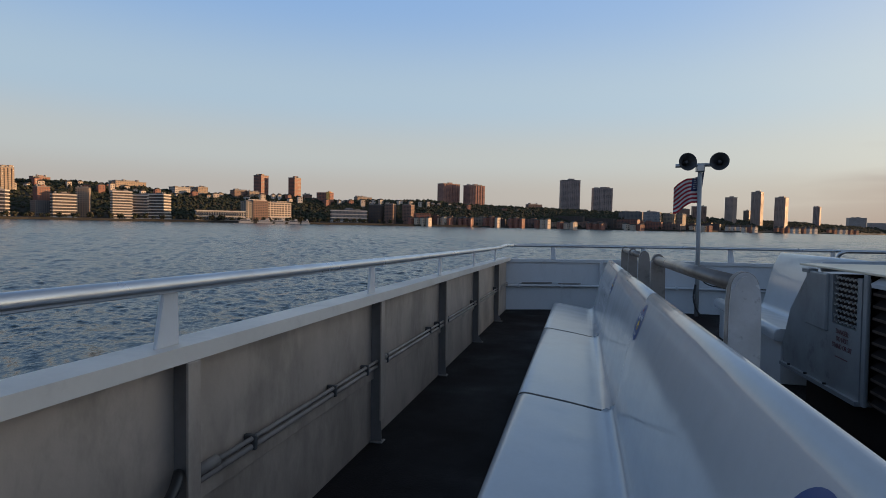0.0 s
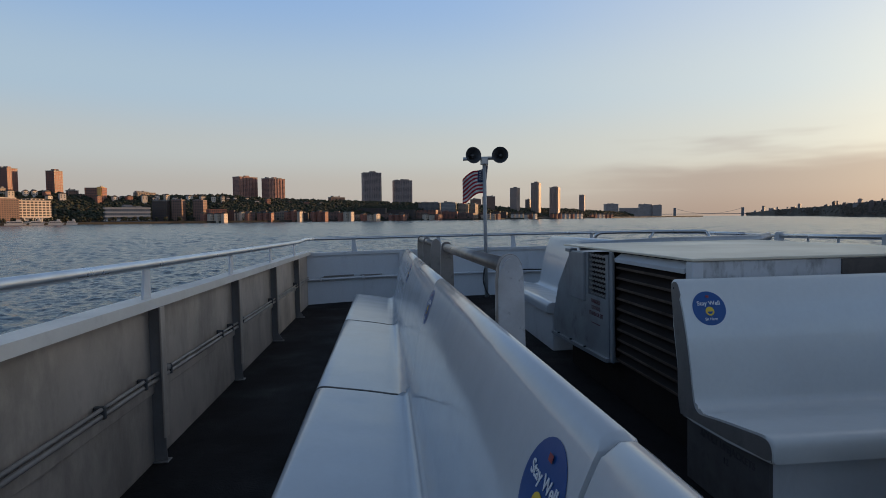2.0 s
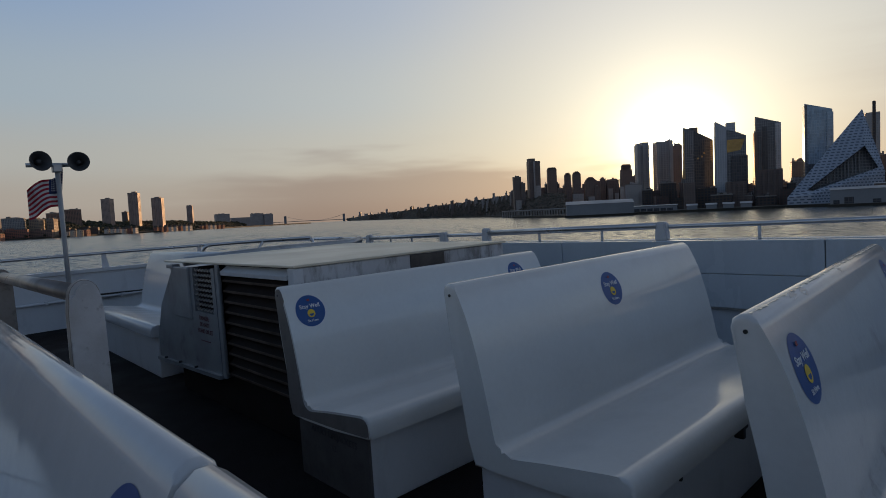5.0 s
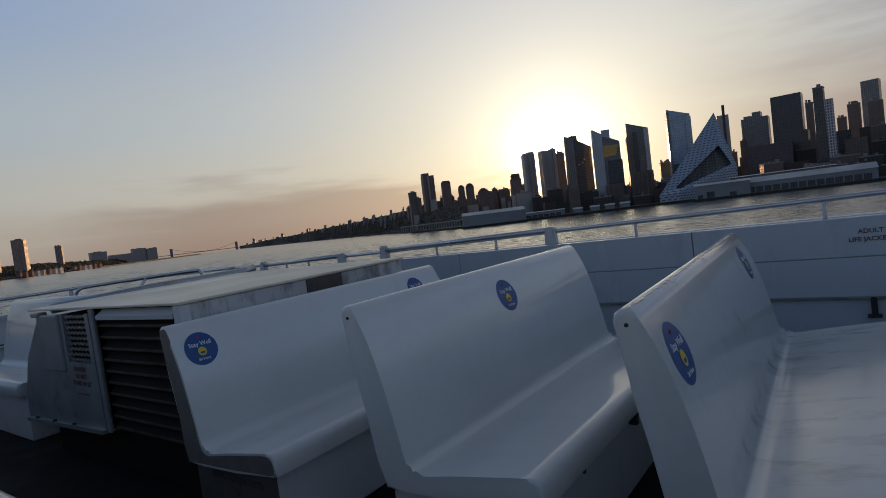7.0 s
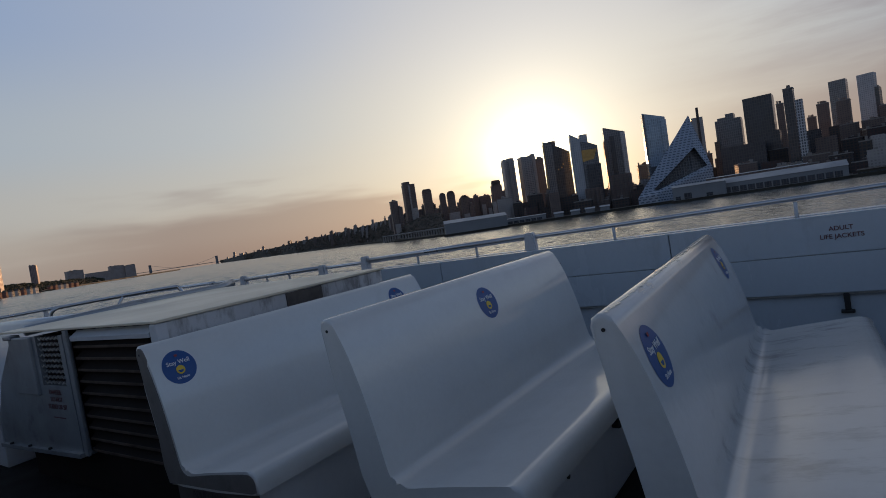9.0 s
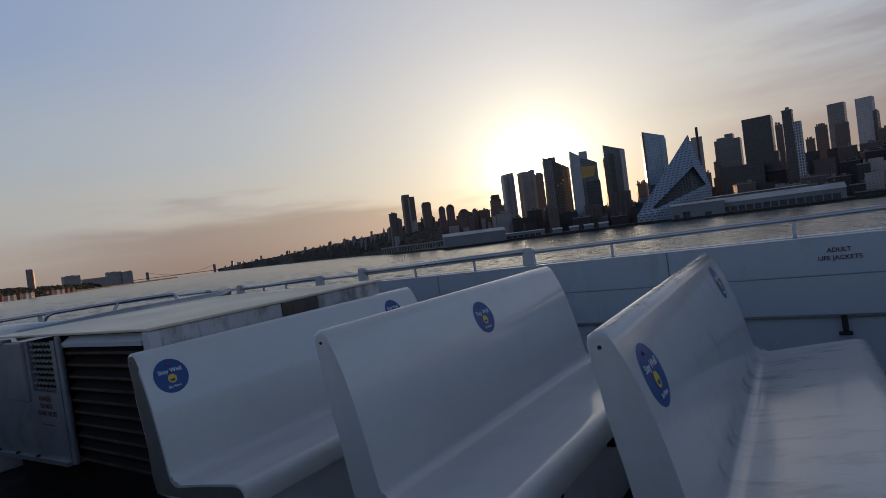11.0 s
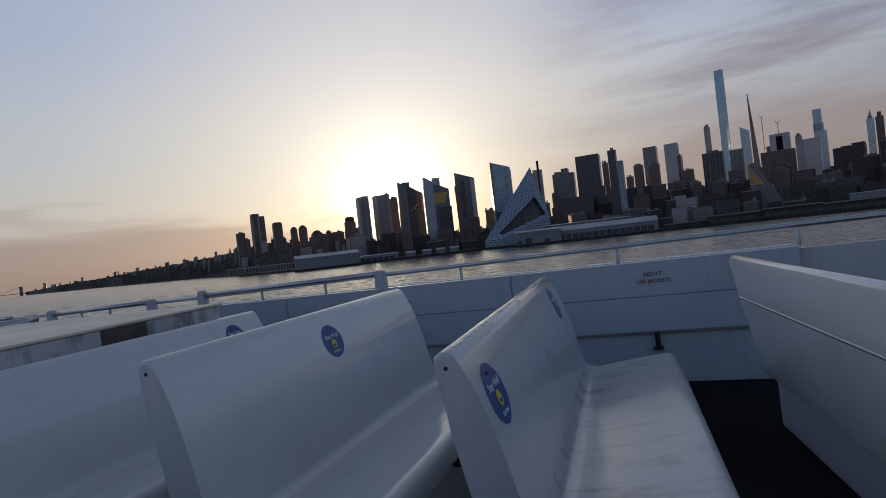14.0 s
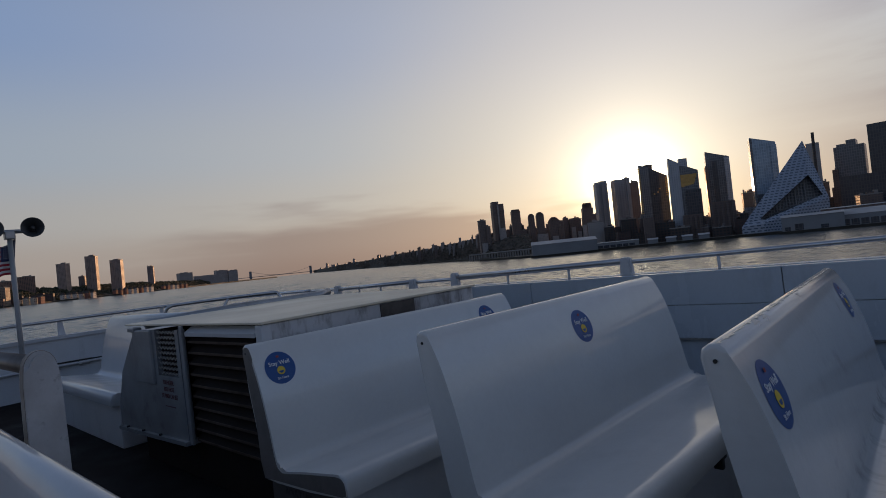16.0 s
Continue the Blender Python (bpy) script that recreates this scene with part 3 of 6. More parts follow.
def cap_z(y):
    """The bulwark falls a little towards the stern."""
    return 0.942 - 0.008 * y


def port_strip(corners):
    """A solid along the port side; corners are (outward, height above or below the cap, or from the deck)."""
    bm = bmesh.new()
    rings = [[bm.verts.new((x - u, y, z if deck else cap_z(y) + z)) for u, z, deck in corners] for x, y in PORT_LINE]
    k = len(corners)
    for a, b in zip(rings, rings[1:]):
        for i in range(k):
            bm.faces.new((a[i], a[(i + 1) % k], b[(i + 1) % k], b[i]))
    bm.faces.new(rings[0])
    bm.faces.new(rings[-1][::-1])
    return bm


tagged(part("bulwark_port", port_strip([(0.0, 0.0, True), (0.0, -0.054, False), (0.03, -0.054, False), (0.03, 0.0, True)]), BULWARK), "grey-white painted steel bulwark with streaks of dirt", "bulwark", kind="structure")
bm = port_strip([(-0.07, -0.052, False), (-0.07, 0.0, False), (0.07, 0.0, False), (0.07, -0.052, False)])
bmesh.ops.bevel(bm, geom=[e for e in bm.edges if abs(e.verts[0].co.y - e.verts[1].co.y) > 0.5], offset=0.010, segments=2, affect="EDGES")
tagged(part("bulwark_cap_port", bm, CAP_PAINT), "white painted flat cap along the bulwark", "trim", kind="structure")
bm = bmesh.new()
ribbon(bm, STERN, [(0.0, 0.0), (0.0, 0.79), (0.03, 0.79), (0.03, 0.0)])
tagged(part("bulwark_stern", bm, HULL_WHITE), "white painted curved stern bulwark of the ferry", "bulwark", kind="structure")
bm = bmesh.new()
ribbon(bm, STERN, [(-0.03, 0.79), (-0.03, 0.84), (0.11, 0.84), (0.11, 0.79)])
tagged(part("bulwark_cap_stern", bm, HULL_WHITE), "white painted cap along the stern bulwark", "trim", kind="structure")
for q in (STERN[9], STERN[20]):
    bm = bmesh.new()
    box(bm, q.x - 0.03, q.x + 0.03, q.y - 0.06, q.y - 0.002, 0.0, 0.79, 0.006)
    tagged(part("stern_stiffener", bm, HULL_WHITE), "white upright stiffener on the stern bulwark", "stiffener", "stiffeners of the stern")


def bulwark_rib(y):
    """An upright stiffening web with its face flange, from the deck up to the cap."""
    top = cap_z(y) - 0.053
    rib = empty("bulwark_rib", BOAT @ pose(-1.25, y, 0))
    # web darker than the flange: grime and its unlit side in one colour
    bm = bmesh.new()
    toe = 0.115 if y > 5 else 0.074
    prism(bm, [(0.002, 0.0), (toe, 0.0), (toe - 0.003, 0.015), (0.066, 0.09), (0.065, top), (0.002, top)], lambda u, v, w: (u, w - 0.005, v), 0.010)
    part("web", bm, GRIME_SHADE, rib, "grimy brown-grey web, unlit side in its colour")
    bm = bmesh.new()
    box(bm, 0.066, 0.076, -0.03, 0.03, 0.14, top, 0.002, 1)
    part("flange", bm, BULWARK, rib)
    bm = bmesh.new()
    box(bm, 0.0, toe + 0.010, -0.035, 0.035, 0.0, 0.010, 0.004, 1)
    part("foot_plate", bm, GRIME_SHADE, rib, "grimy foot plate on the deck")
    return tagged(rib, "grey-white painted upright steel rib on the bulwark", "rib", "ribs along the bulwark")


for y in RIBS:
    bulwark_rib(y)


def handrail(name, line, r, posts, label, base_z):
    """A round rail on flat posts, each with one straight and one flared edge."""
    rail = empty(name)
    bm = bmesh.new()
    tube(bm, line, r, 14)
    part("rail_tube", bm, ALU, rail, "brushed aluminium tube", smooth=True)
    for px, py, turn in posts:
        bm = bmesh.new()
        foot = cap_z(py) - 0.002 if px < -1.2 else base_z
        crest = min((q for q in line), key=lambda q: (q[0] - px) ** 2 + (q[1] - py) ** 2)[2] - 0.6 * r
        flare = [(-0.104, foot), (0.0, foot), (-0.006, crest), (-0.068, crest), (-0.084, crest * 0.5 + foot * 0.5), (-0.094, foot + 0.04)]
        prism(bm, flare, lambda u, v, w: (w - 0.007, u, v), 0.014)
        bmesh.ops.bevel(bm, geom=list(bm.edges), offset=0.004, segments=1, affect="EDGES")
        part("rail_post", bm, HULL_WHITE, rail, m=pose(px, py, 0, 0, 0, turn))
    return tagged(rail, label, "handrail")


PORT_RAIL = smooth_curve([(-1.22, -7.0, 1.135), (-1.22, 0, 1.127), (-1.22, 1.5, 1.119), (-1.22, 3.6, 1.094), (-1.22, 6.8, 1.062), (-1.22, 8.1, 1.052), (-1.22, 8.6, 1.056), (-1.21, 9.0, 1.068), (-1.13, 9.36, 1.065), (-0.55, 9.66, 1.06), (0.5, 9.86, 1.06), (1.7, 9.94, 1.06), (2.9, 9.86, 1.06), (3.95, 9.66, 1.06), (4.62, 9.35, 1.05), (4.85, 8.6, 1.05), (4.93, 7.4, 1.05)], 6)
handrail("port_and_stern_handrail", PORT_RAIL, 0.025, [(-1.235, y, 0) for y in RIBS[:-2]] + [(-1.235, 6.5, 0), (-1.235, 8.1, 0), (-0.55, 9.68, 70), (0.9, 9.93, 86), (2.22, 9.93, 95), (3.6, 9.76, 110)], "brushed aluminium handrail on tapered white posts", 0.84)

conduit = empty("conduit")
for k, z in enumerate((0.465, 0.497)):
    bm = bmesh.new()
    tube(bm, [(-1.215 + 0.004 * k, 1.56, z), (-1.215 + 0.004 * k, 3.1, z), (-1.21, 4.8, z - 0.01), (-1.21, 9.2, z - 0.03)], 0.010 if k else 0.013, 8)
    part("pipe", bm, CONDUIT, conduit, "thin grey painted pipe", smooth=True)
bm = bmesh.new()
box(bm, -1.248, -1.232, 1.56, 9.2, 0.385, 0.452, 0.003)
part("backing_strip", bm, BULWARK, conduit)
for y in (1.90, 2.62, 3.06, 3.40, 4.44, 4.72, 5.06, 6.30, 6.62, 7.95):
    bm = bmesh.new()
    box(bm, -1.246, -1.195, y, y + 0.02, 0.452, 0.511, 0.005)
    part("clamp", bm, HORN, conduit, "dark grey pipe clamp")
for y0, y1 in ((1.565, 1.69), (3.30, 3.39), (4.95, 5.05)):
    bm = bmesh.new()
    tube(bm, [(-1.213, y0, 0.497), (-1.213, y1, 0.497)], 0.021, 10)
    part("sleeve", bm, GRIME_SHADE, conduit, "grimy thick pipe sleeve", smooth=True)
tagged(conduit, "grey pipes clamped along the bulwark on a white strip", "conduit")
bm = bmesh.new()
tube(bm, smooth_curve([(-1.21, 1.50, 0.53), (-1.16, 1.40, 0.50), (-1.12, 1.15, 0.36), (-1.15, 0.8, 0.18), (-1.2, 0.3, 0.05)], 5), 0.017, 10)
tagged(part("hose", bm, BLACK, smooth=True), "black rubber hose hanging along the bulwark", "hose")

bm = bmesh.new()
line = [(q.x, q.y - 0.055, 0.405) for q in STERN]
tube(bm, line, 0.020, 8)
stern_pipe = part("stern_pipe", bm, HULL_WHITE, smooth=True)
tagged(stern_pipe, "white painted pipe along the stern bulwark", "pipe")
for x0, x1, z, h in ((-1.0, -0.52, 0.438, 0.018), (-0.42, -0.05, 0.436, 0.010), (2.1, 2.6, 0.436, 0.012)):
    bm = bmesh.new()
    y0 = float(np.interp(x0, [q.x for q in STERN], [q.y for q in STERN]))
    y1 = float(np.interp(x1, [q.x for q in STERN], [q.y for q in STERN]))
    prism(bm, [(x0, y0 - 0.05), (x1, y1 - 0.05), (x1, y1 - 0.002), (x0, y0 - 0.002)], lambda u, v, w: (u, v, z + w), h)
    part("dark_strip", bm, GRIME_SHADE, stern_pipe, "dark strip above the pipe", m=Matrix())
for q in STERN[2:-2:4]:
    bm = bmesh.new()
    box(bm, q.x - 0.02, q.x + 0.02, q.y - 0.078, q.y - 0.002, 0.378, 0.432, 0.005)
    part("pipe_clip", bm, HULL_WHITE, stern_pipe, m=Matrix())

# ---------------------------------------------------------------- starboard lockers, bulwark and rails
bm = bmesh.new()
ribbon(bm, [(4.67, 9.38), (4.85, 8.0), (4.97, 5.0), (4.97, 0.0), (4.97, -7.0)], [(0.0, 0.0), (0.0, 0.93), (0.05, 0.93), (0.05, 0.0)])
tagged(part("bulwark_starboard", bm, HULL_WHITE), "white painted steel bulwark behind the lockers", "bulwark", kind="structure")
bm = bmesh.new()
ribbon(bm, [(4.67, 9.38), (4.85, 8.0), (4.97, 5.0), (4.97, -1.02)], [(-0.02, 0.93), (-0.02, 0.96), (0.12, 0.96), (0.12, 0.93)])
tagged(part("bulwark_cap_starboard", bm, HULL_WHITE), "white painted cap along the starboard bulwark", "trim", kind="structure")


def locker(y0, y1, words):
    lk = empty("life_jacket_locker")
    bm = bmesh.new()
    box(bm, 4.85, 4.968, y0 + 0.001, y1 - 0.001, 0.686, 0.955, 0.006)
    part("upper_door", bm, LOCKER, lk)
    bm = bmesh.new()
    box(bm, 4.855, 4.968, y0 + 0.001, y1 - 0.001, 0.41, 0.683, 0.006)
    part("lower_door", bm, LOCKER, lk)
    bm = bmesh.new()
    box(bm, 4.87, 4.966, y0, y1, 0.395, 0.945)
    part("body", bm, GALV, lk)
    bm = bmesh.new()
    box(bm, 4.905, 4.966, y0 + 0.001, y1 - 0.001, 0.0, 0.388, 0.004)
    part("kick_panel", bm, LOCKER, lk)
    bm = bmesh.new()
    box(bm, 4.86, 4.90, (y0 + y1) / 2 - 0.058, (y0 + y1) / 2 - 0.022, 0.285, 0.405, 0.008)
    box(bm, 4.855, 4.91, (y0 + y1) / 2 - 0.078, (y0 + y1) / 2 + 0.002, 0.266, 0.284, 0.004)
    part("latch", bm, BLACK, lk, "black rubber latch")
    if words:
        right = Matrix(((0, 0, -1, 4.847), (-1, 0, 0, (y0 + y1) / 2 - 0.06), (0, 1, 0, 0.828), (0, 0, 0, 1)))
        text_mesh("ADULT", 0.043, DARK_INK, lk, right @ pose(0, 0.028, 0), label="dark red lettering")
        text_mesh("LIFE JACKETS", 0.043, DARK_INK, lk, right @ pose(0, -0.026, 0), label="dark red lettering")
    return tagged(lk, "white painted life jacket locker along the side" if words else "white painted plain locker along the side", "locker", "lockers along the side")


for y0, y1, words in ((-1.02, 1.088, True), (1.092, 3.328, True), (3.332, 5.408, False), (5.412, 7.4, False)):
    locker(y0, y1, words)

STAR_RAIL = [(4.93, -7.0, 1.11), (4.93, -1.0, 1.105), (4.93, 1.5, 1.08), (4.93, 2.3, 1.075), (4.93, 4.4, 1.05), (4.93, 7.4, 1.04)]
handrail("starboard_handrail", STAR_RAIL, 0.02, [], "thin aluminium handrail above the starboard lockers", 0.95)
for y in (-3.6, -2.3, -1.04, 0.22, 1.54, 2.92, 3.66, 5.75, 6.2):
    bm = bmesh.new()
    tube(bm, [(4.93, y, 0.955), (4.93, y, 1.07)], 0.013, 8)
    tagged(part("stanchion", bm, HULL_WHITE, smooth=True), "thin white stanchion under the handrail", "stanchion", "stanchions of the starboard rail")


def gate_rail(y0, y1, z):
    g = empty("gate_rail")
    bm = bmesh.new()
    tube(bm, [(4.90, y0, z), (4.90, y1, z - 0.02)], 0.026, 12)
    part("bar", bm, ALU, g, "aluminium bar", smooth=True)
    for y in (y0, y1):
        bm = bmesh.new()
        prism(bm, [(-0.06, 0.955), (0.06, 0.955), (0.045, z + 0.03), (-0.045, z + 0.03)], lambda u, v, w: (4.87 + w, y + u, v), 0.07)
        bmesh.ops.bevel(bm, geom=list(bm.edges), offset=0.012, segments=2, affect="EDGES")
        part("gate_post", bm, HULL_WHITE, g, "white tapered gate post")
    return tagged(g, "removable aluminium gate bar between white posts", "gate rail", "gate rails of the starboard side")


gate_rail(2.31, 4.39, 1.09)
gate_rail(5.1, 6.66, 1.06)

# bent grab rail by the stern quarter
bm = bmesh.new()
tube(bm, smooth_curve([(3.5, 9.3, 0.90), (3.55, 9.25, 1.04), (3.75, 9.1, 1.07), (4.5, 7.9, 1.09), (4.6, 7.75, 1.06), (4.62, 7.7, 0.93)], 6), 0.026, 10)
grab = empty("bent_grab_rail")
part("bent_tube", bm, ALU, grab, smooth=True)
bm = bmesh.new()
tube(bm, [(4.15, 8.45, 1.075), (4.05, 8.6, 0.85), (4.05, 8.6, 0.0)], 0.02, 8)
part("strut", bm, ALU, grab, smooth=True)
for q in ((3.5, 9.3), (4.62, 7.7)):
    bm = bmesh.new()
    tube(bm, [(q[0], q[1], 0.0), (q[0], q[1], 0.93)], 0.024, 10)
    part("leg", bm, ALU, grab, smooth=True)
tagged(grab, "bent aluminium tube grab rail at the stern quarter", "grab rail")

# ---------------------------------------------------------------- benches
def bench_section(deep=1.0):
    """Half-thick moulded shell: (forward, up) from the top of the back round to the seat lip and up the rear."""
    front = smooth_curve([(0.066, 0.988, 0), (0.092, 0.94, 0), (0.130, 0.855, 0), (0.172, 0.72, 0), (0.205, 0.58, 0), (0.224, 0.48, 0), (0.240, 0.42, 0), (0.264, 0.395, 0), (0.31, 0.388, 0), (0.46, 0.412, 0), (0.65, 0.438, 0), (0.745, 0.449, 0), (0.782, 0.440, 0), (0.797, 0.412, 0), (0.797, 0.352, 0)], 3)
    pts = [(0.0, 0.962), (0.006, 0.986), (0.026, 1.0), (0.048, 1.0)] + [(q.x, q.y) for q in front] + [(0.77, 0.343), (0.5, 0.325), (0.22, 0.315), (0.118, 0.307), (0.095, 0.41), (0.065, 0.60), (0.033, 0.76)]
    return [(u * deep, v) for u, v in pts]


def back_face(z, deep=1.0):
    """How far forward the front of the back lies at the share z of the height."""
    face = sorted((v, u) for u, v in bench_section(deep) if u > 0.06 * deep and 0.45 < v < 0.99 and u < 0.24 * deep and not (u < 0.1 * deep and v < 0.9))
    return float(np.interp(z, [q[0] for q in face], [q[1] for q in face]))


def sticker(parent, x, z, height, deep, size):
    """A round blue sticker that follows the curve of the bench back, with its words and a plain round face sign."""
    bm = bmesh.new()
    rings = []
    tilt = math.atan2(back_face(z - 0.05, deep) - back_face(z + 0.05, deep), 0.1 * height)
    for k in range(7):
        r = size * k / 6
        ring = []
        for j in range(36 if k else 1):
            a = 2 * math.pi * j / 36
            share = z + r * math.sin(a) * math.cos(tilt) / height
            ring.append(bm.verts.new((x + r * math.cos(a), -back_face(share, deep) - 0.0012, share * height)))
        rings.append(ring)
    for j in range(36):
        bm.faces.new((rings[0][0], rings[1][j], rings[1][(j + 1) % 36]))
        for p, q in zip(rings[1:], rings[2:]):
            bm.faces.new((p[j], q[j], q[(j + 1) % 36], p[(j + 1) % 36]))
    s = part("sticker", bm, BLUE, parent, "round blue vinyl sticker", smooth=True)
    k = size / 0.1
    m = pose(x, -back_face(z, deep) - 0.0022, z * height, 90 - math.degrees(tilt), 0, 0)
    text_mesh("Stay Well", 0.036 * k, WHITE_INK, s, m @ pose(0, 0.03 * k, 0))
    text_mesh("Sit Here", 0.022 * k, WHITE_INK, s, m @ pose(0, -0.062 * k, 0))
    bm = bmesh.new()
    disc(bm, 0.026 * k, 0.0006, 24, 0, -0.016 * k, 0)
    part("round_sign", bm, YELLOW, s, "yellow round shape", m=m)
    bm = bmesh.new()
    prism(bm, [(0.016 * k * math.cos(t), -0.018 * k + 0.015 * k * math.sin(t)) for t in (math.pi + math.pi * i / 8 for i in range(9))], lambda u, v, w: (u, v, 0.0007 + w), 0.0004)
    part("mask_shape", bm, BLUE, s, "dark blue patch", m=m)
    bm = bmesh.new()
    box(bm, -0.009 * k, 0.009 * k, 0.064 * k, 0.077 * k, 0, 0.0005)
    part("logo_shape", bm, RED_INK, s, "small red block", m=m)
    return s


def bench(m, length, stickers=(), label="", group="transverse benches", base=(0.03, 0.03), lettered=False, height=1.0, shell_paint=None, joint=False, chips=0, spot=0.086, base_back=-0.125, latched=False, deep=1.0):
    """A moulded bench: local x runs along it, -y is where it faces, the top of its back is at y = 0."""
    b = empty("bench", BOAT @ m)
    bm = bmesh.new()
    caps = prism(bm, [(u, v * height) for u, v in bench_section(deep)], lambda u, v, w: (w, -u, v), length)
    edges = list({e for f in caps for e in f.edges})
    bmesh.ops.bevel(bm, geom=edges, offset=0.013, segments=3, affect="EDGES", profile=0.5)
    shell = part("shell", bm, shell_paint or GEL, b, "glossy white moulded shell", smooth=True)
    shell.data.set_sharp_from_angle(angle=radians(38))
    bm = bmesh.new()
    box(bm, base[0], length - base[1], -0.735 * deep, base_back, 0.0, 0.37 * height, 0.008)
    bs = part("base", bm, HULL_WHITE, b, "white painted locker base")
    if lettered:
        # end panel and facing carry grime and the end's shade in their colour
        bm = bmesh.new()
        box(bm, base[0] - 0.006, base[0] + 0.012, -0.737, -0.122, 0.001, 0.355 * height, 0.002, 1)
        part("end_panel", bm, PANEL_GRIME_SHADE, b, "grimy end panel, its shade in the colour")
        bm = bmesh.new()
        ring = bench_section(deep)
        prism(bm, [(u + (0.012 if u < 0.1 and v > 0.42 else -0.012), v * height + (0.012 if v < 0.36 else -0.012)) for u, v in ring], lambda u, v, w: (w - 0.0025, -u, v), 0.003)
        part("grimy_shaded_end", bm, GRIME_SHADE, b, "grimy end face, its shade in the colour")
    bm = bmesh.new()
    box(bm, 0.01, length - 0.01, -0.075, -0.0345, 0.745 * height, 0.750 * height)
    part("rear_seam", bm, DARK_GREY_INK, b, "dark moulding seam across the back")
    bm = bmesh.new()
    box(bm, 0.008, length - 0.008, -0.075, -0.0315, 0.7505 * height, 0.7575 * height, 0.001, 1)
    part("seam_lip", bm, GEL, b)
    for k in (0.0, length):
        for u, v, r in ((-0.04, 0.955, 0.006),):
            bm = bmesh.new()
            tube(bm, [(k - 0.003, u, v * height), (k + 0.003, u, v * height)], r, 10)
            part("screw", bm, BLACK, b, "dark screw hole")
    for x, z in stickers:
        sticker(b, x, z, height, deep, spot)
    if lettered:
        left = Matrix(((0, 0, -1, base[0] - 0.0075), (-1, 0, 0, -0.45), (0, 1, 0, 0.27), (0, 0, 0, 1)))
        text_mesh("ADULT LIFEJACKETS", 0.045, DARK_GREY_INK, bs, left, label="faded grey lettering")
        text_mesh("12", 0.042, DARK_GREY_INK, bs, left @ pose(0, -0.06, 0), label="faded grey lettering")
    if latched:
        bm = bmesh.new()
        box(bm, 0.935, 0.965, -0.775, -0.735, 0.285, 0.352, 0.006)
        box(bm, 0.965, 1.005, -0.772, -0.737, 0.318, 0.348, 0.006)
        part("latch", bm, BLACK, b, "black hook latch under the seat")
        bm = bmesh.new()
        tube(bm, [(0.43, -0.733, 0.298), (0.43, -0.741, 0.298)], 0.011, 10)
        part("drain_hole", bm, BLACK, b, "dark drain hole")
        bm = bmesh.new()
        tube(bm, [(length, -0.05, 0.93 * height), (length + 0.016, -0.05, 0.93 * height)], 0.009, 10)
        part("end_knob", bm, BLACK, b, "small dark knob on the end")
    if chips:
        # flaked, uneven line of wear along the back's top, warm sheen coloured in
        rnd = random.Random(chips)
        bm = bmesh.new()
        rows = []
        for k in range(chips + 1):
            x = 0.02 + (length - 0.04) * k / chips
            c = 0.0015 + 0.014 * max(0.0, rnd.random() - 0.35)
            u = 0.046 + rnd.uniform(-0.003, 0.003)
            rows.append([bm.verts.new((x, -u + s * c, height + 0.0008)) for s in (-1, 1)])
        for a, c in zip(rows, rows[1:]):
            bm.faces.new((a[0], c[0], c[1], a[1]))
        part("worn_edge", bm, WORN_SHEEN, b, "flaked pale line on the top edge, sheen in its colour")
        crown = sorted((u, v) for u, v in bench_section() if v > 0.955 and u < 0.10)
        for k in range(9):
            x0, run = rnd.uniform(0.25, length - 0.15), rnd.uniform(0.012, 0.075)
            u0, wide = rnd.uniform(0.036, 0.068), rnd.uniform(0.004, 0.013)
            bm = bmesh.new()
            rows = []
            for i in range(7):
                swell_out = math.sin(math.pi * (i + 0.25) / 6.5) * rnd.uniform(0.5, 1.0)
                row = []
                for j in (-1, 0, 1):
                    u = u0 + j * wide * swell_out + rnd.uniform(-0.0015, 0.0015)
                    row.append(bm.verts.new((x0 + run * i / 6, -u, float(np.interp(u, [q[0] for q in crown], [q[1] for q in crown])) * height + 0.0011)))
                rows.append(row)
            for a, c in zip(rows, rows[1:]):
                for j in (0, 1):
                    bm.faces.new((a[j], c[j], c[j + 1], a[j + 1]))
            part("worn_patch", bm, WORN_SHEEN, b, "flaked pale patch, sheen in its colour")
    if joint:
        # dark open joint to the next unit, across the seat
        top = [q for q in bench_section(deep) if 0.30 * deep < q[0] < 0.79 * deep and q[1] > 0.36]
        outline = [(u, v * height + 0.0015) for u, v in top] + [(u, v * height - 0.02) for u, v in top[::-1]]
        bm = bmesh.new()
        prism(bm, outline, lambda u, v, w: (w - 0.015, -u, v), 0.024)
        part("joint", bm, BLACK, b, "dark open joint across the seat")
    return tagged(b, label, "bench", group)


bench(pose(1.505, 2.80, 0), 2.14, [(0.135, 0.858), (1.84, 0.86)], "white moulded bench with two round blue stickers, beside the ventilation box", lettered=True, height=0.98)
bench(pose(1.648, 1.635, 0), 2.065, [(1.04, 0.852)], "white moulded bench with one round blue sticker", height=1.03, latched=True)
bench(pose(1.675, 0.56, 0, 0, 0, 3.0), 2.24, [(0.163, 0.834), (1.945, 0.855)], "white moulded bench with a scuffed seat and two stickers", height=0.995, shell_paint=GEL_SCUFFED, chips=150, spot=0.096)
bench(pose(1.40, -0.784, 0, 0, 0, 7.3), 2.55, [], "white moulded bench seen from behind, with a seam across its back", height=1.01, base_back=-0.175)

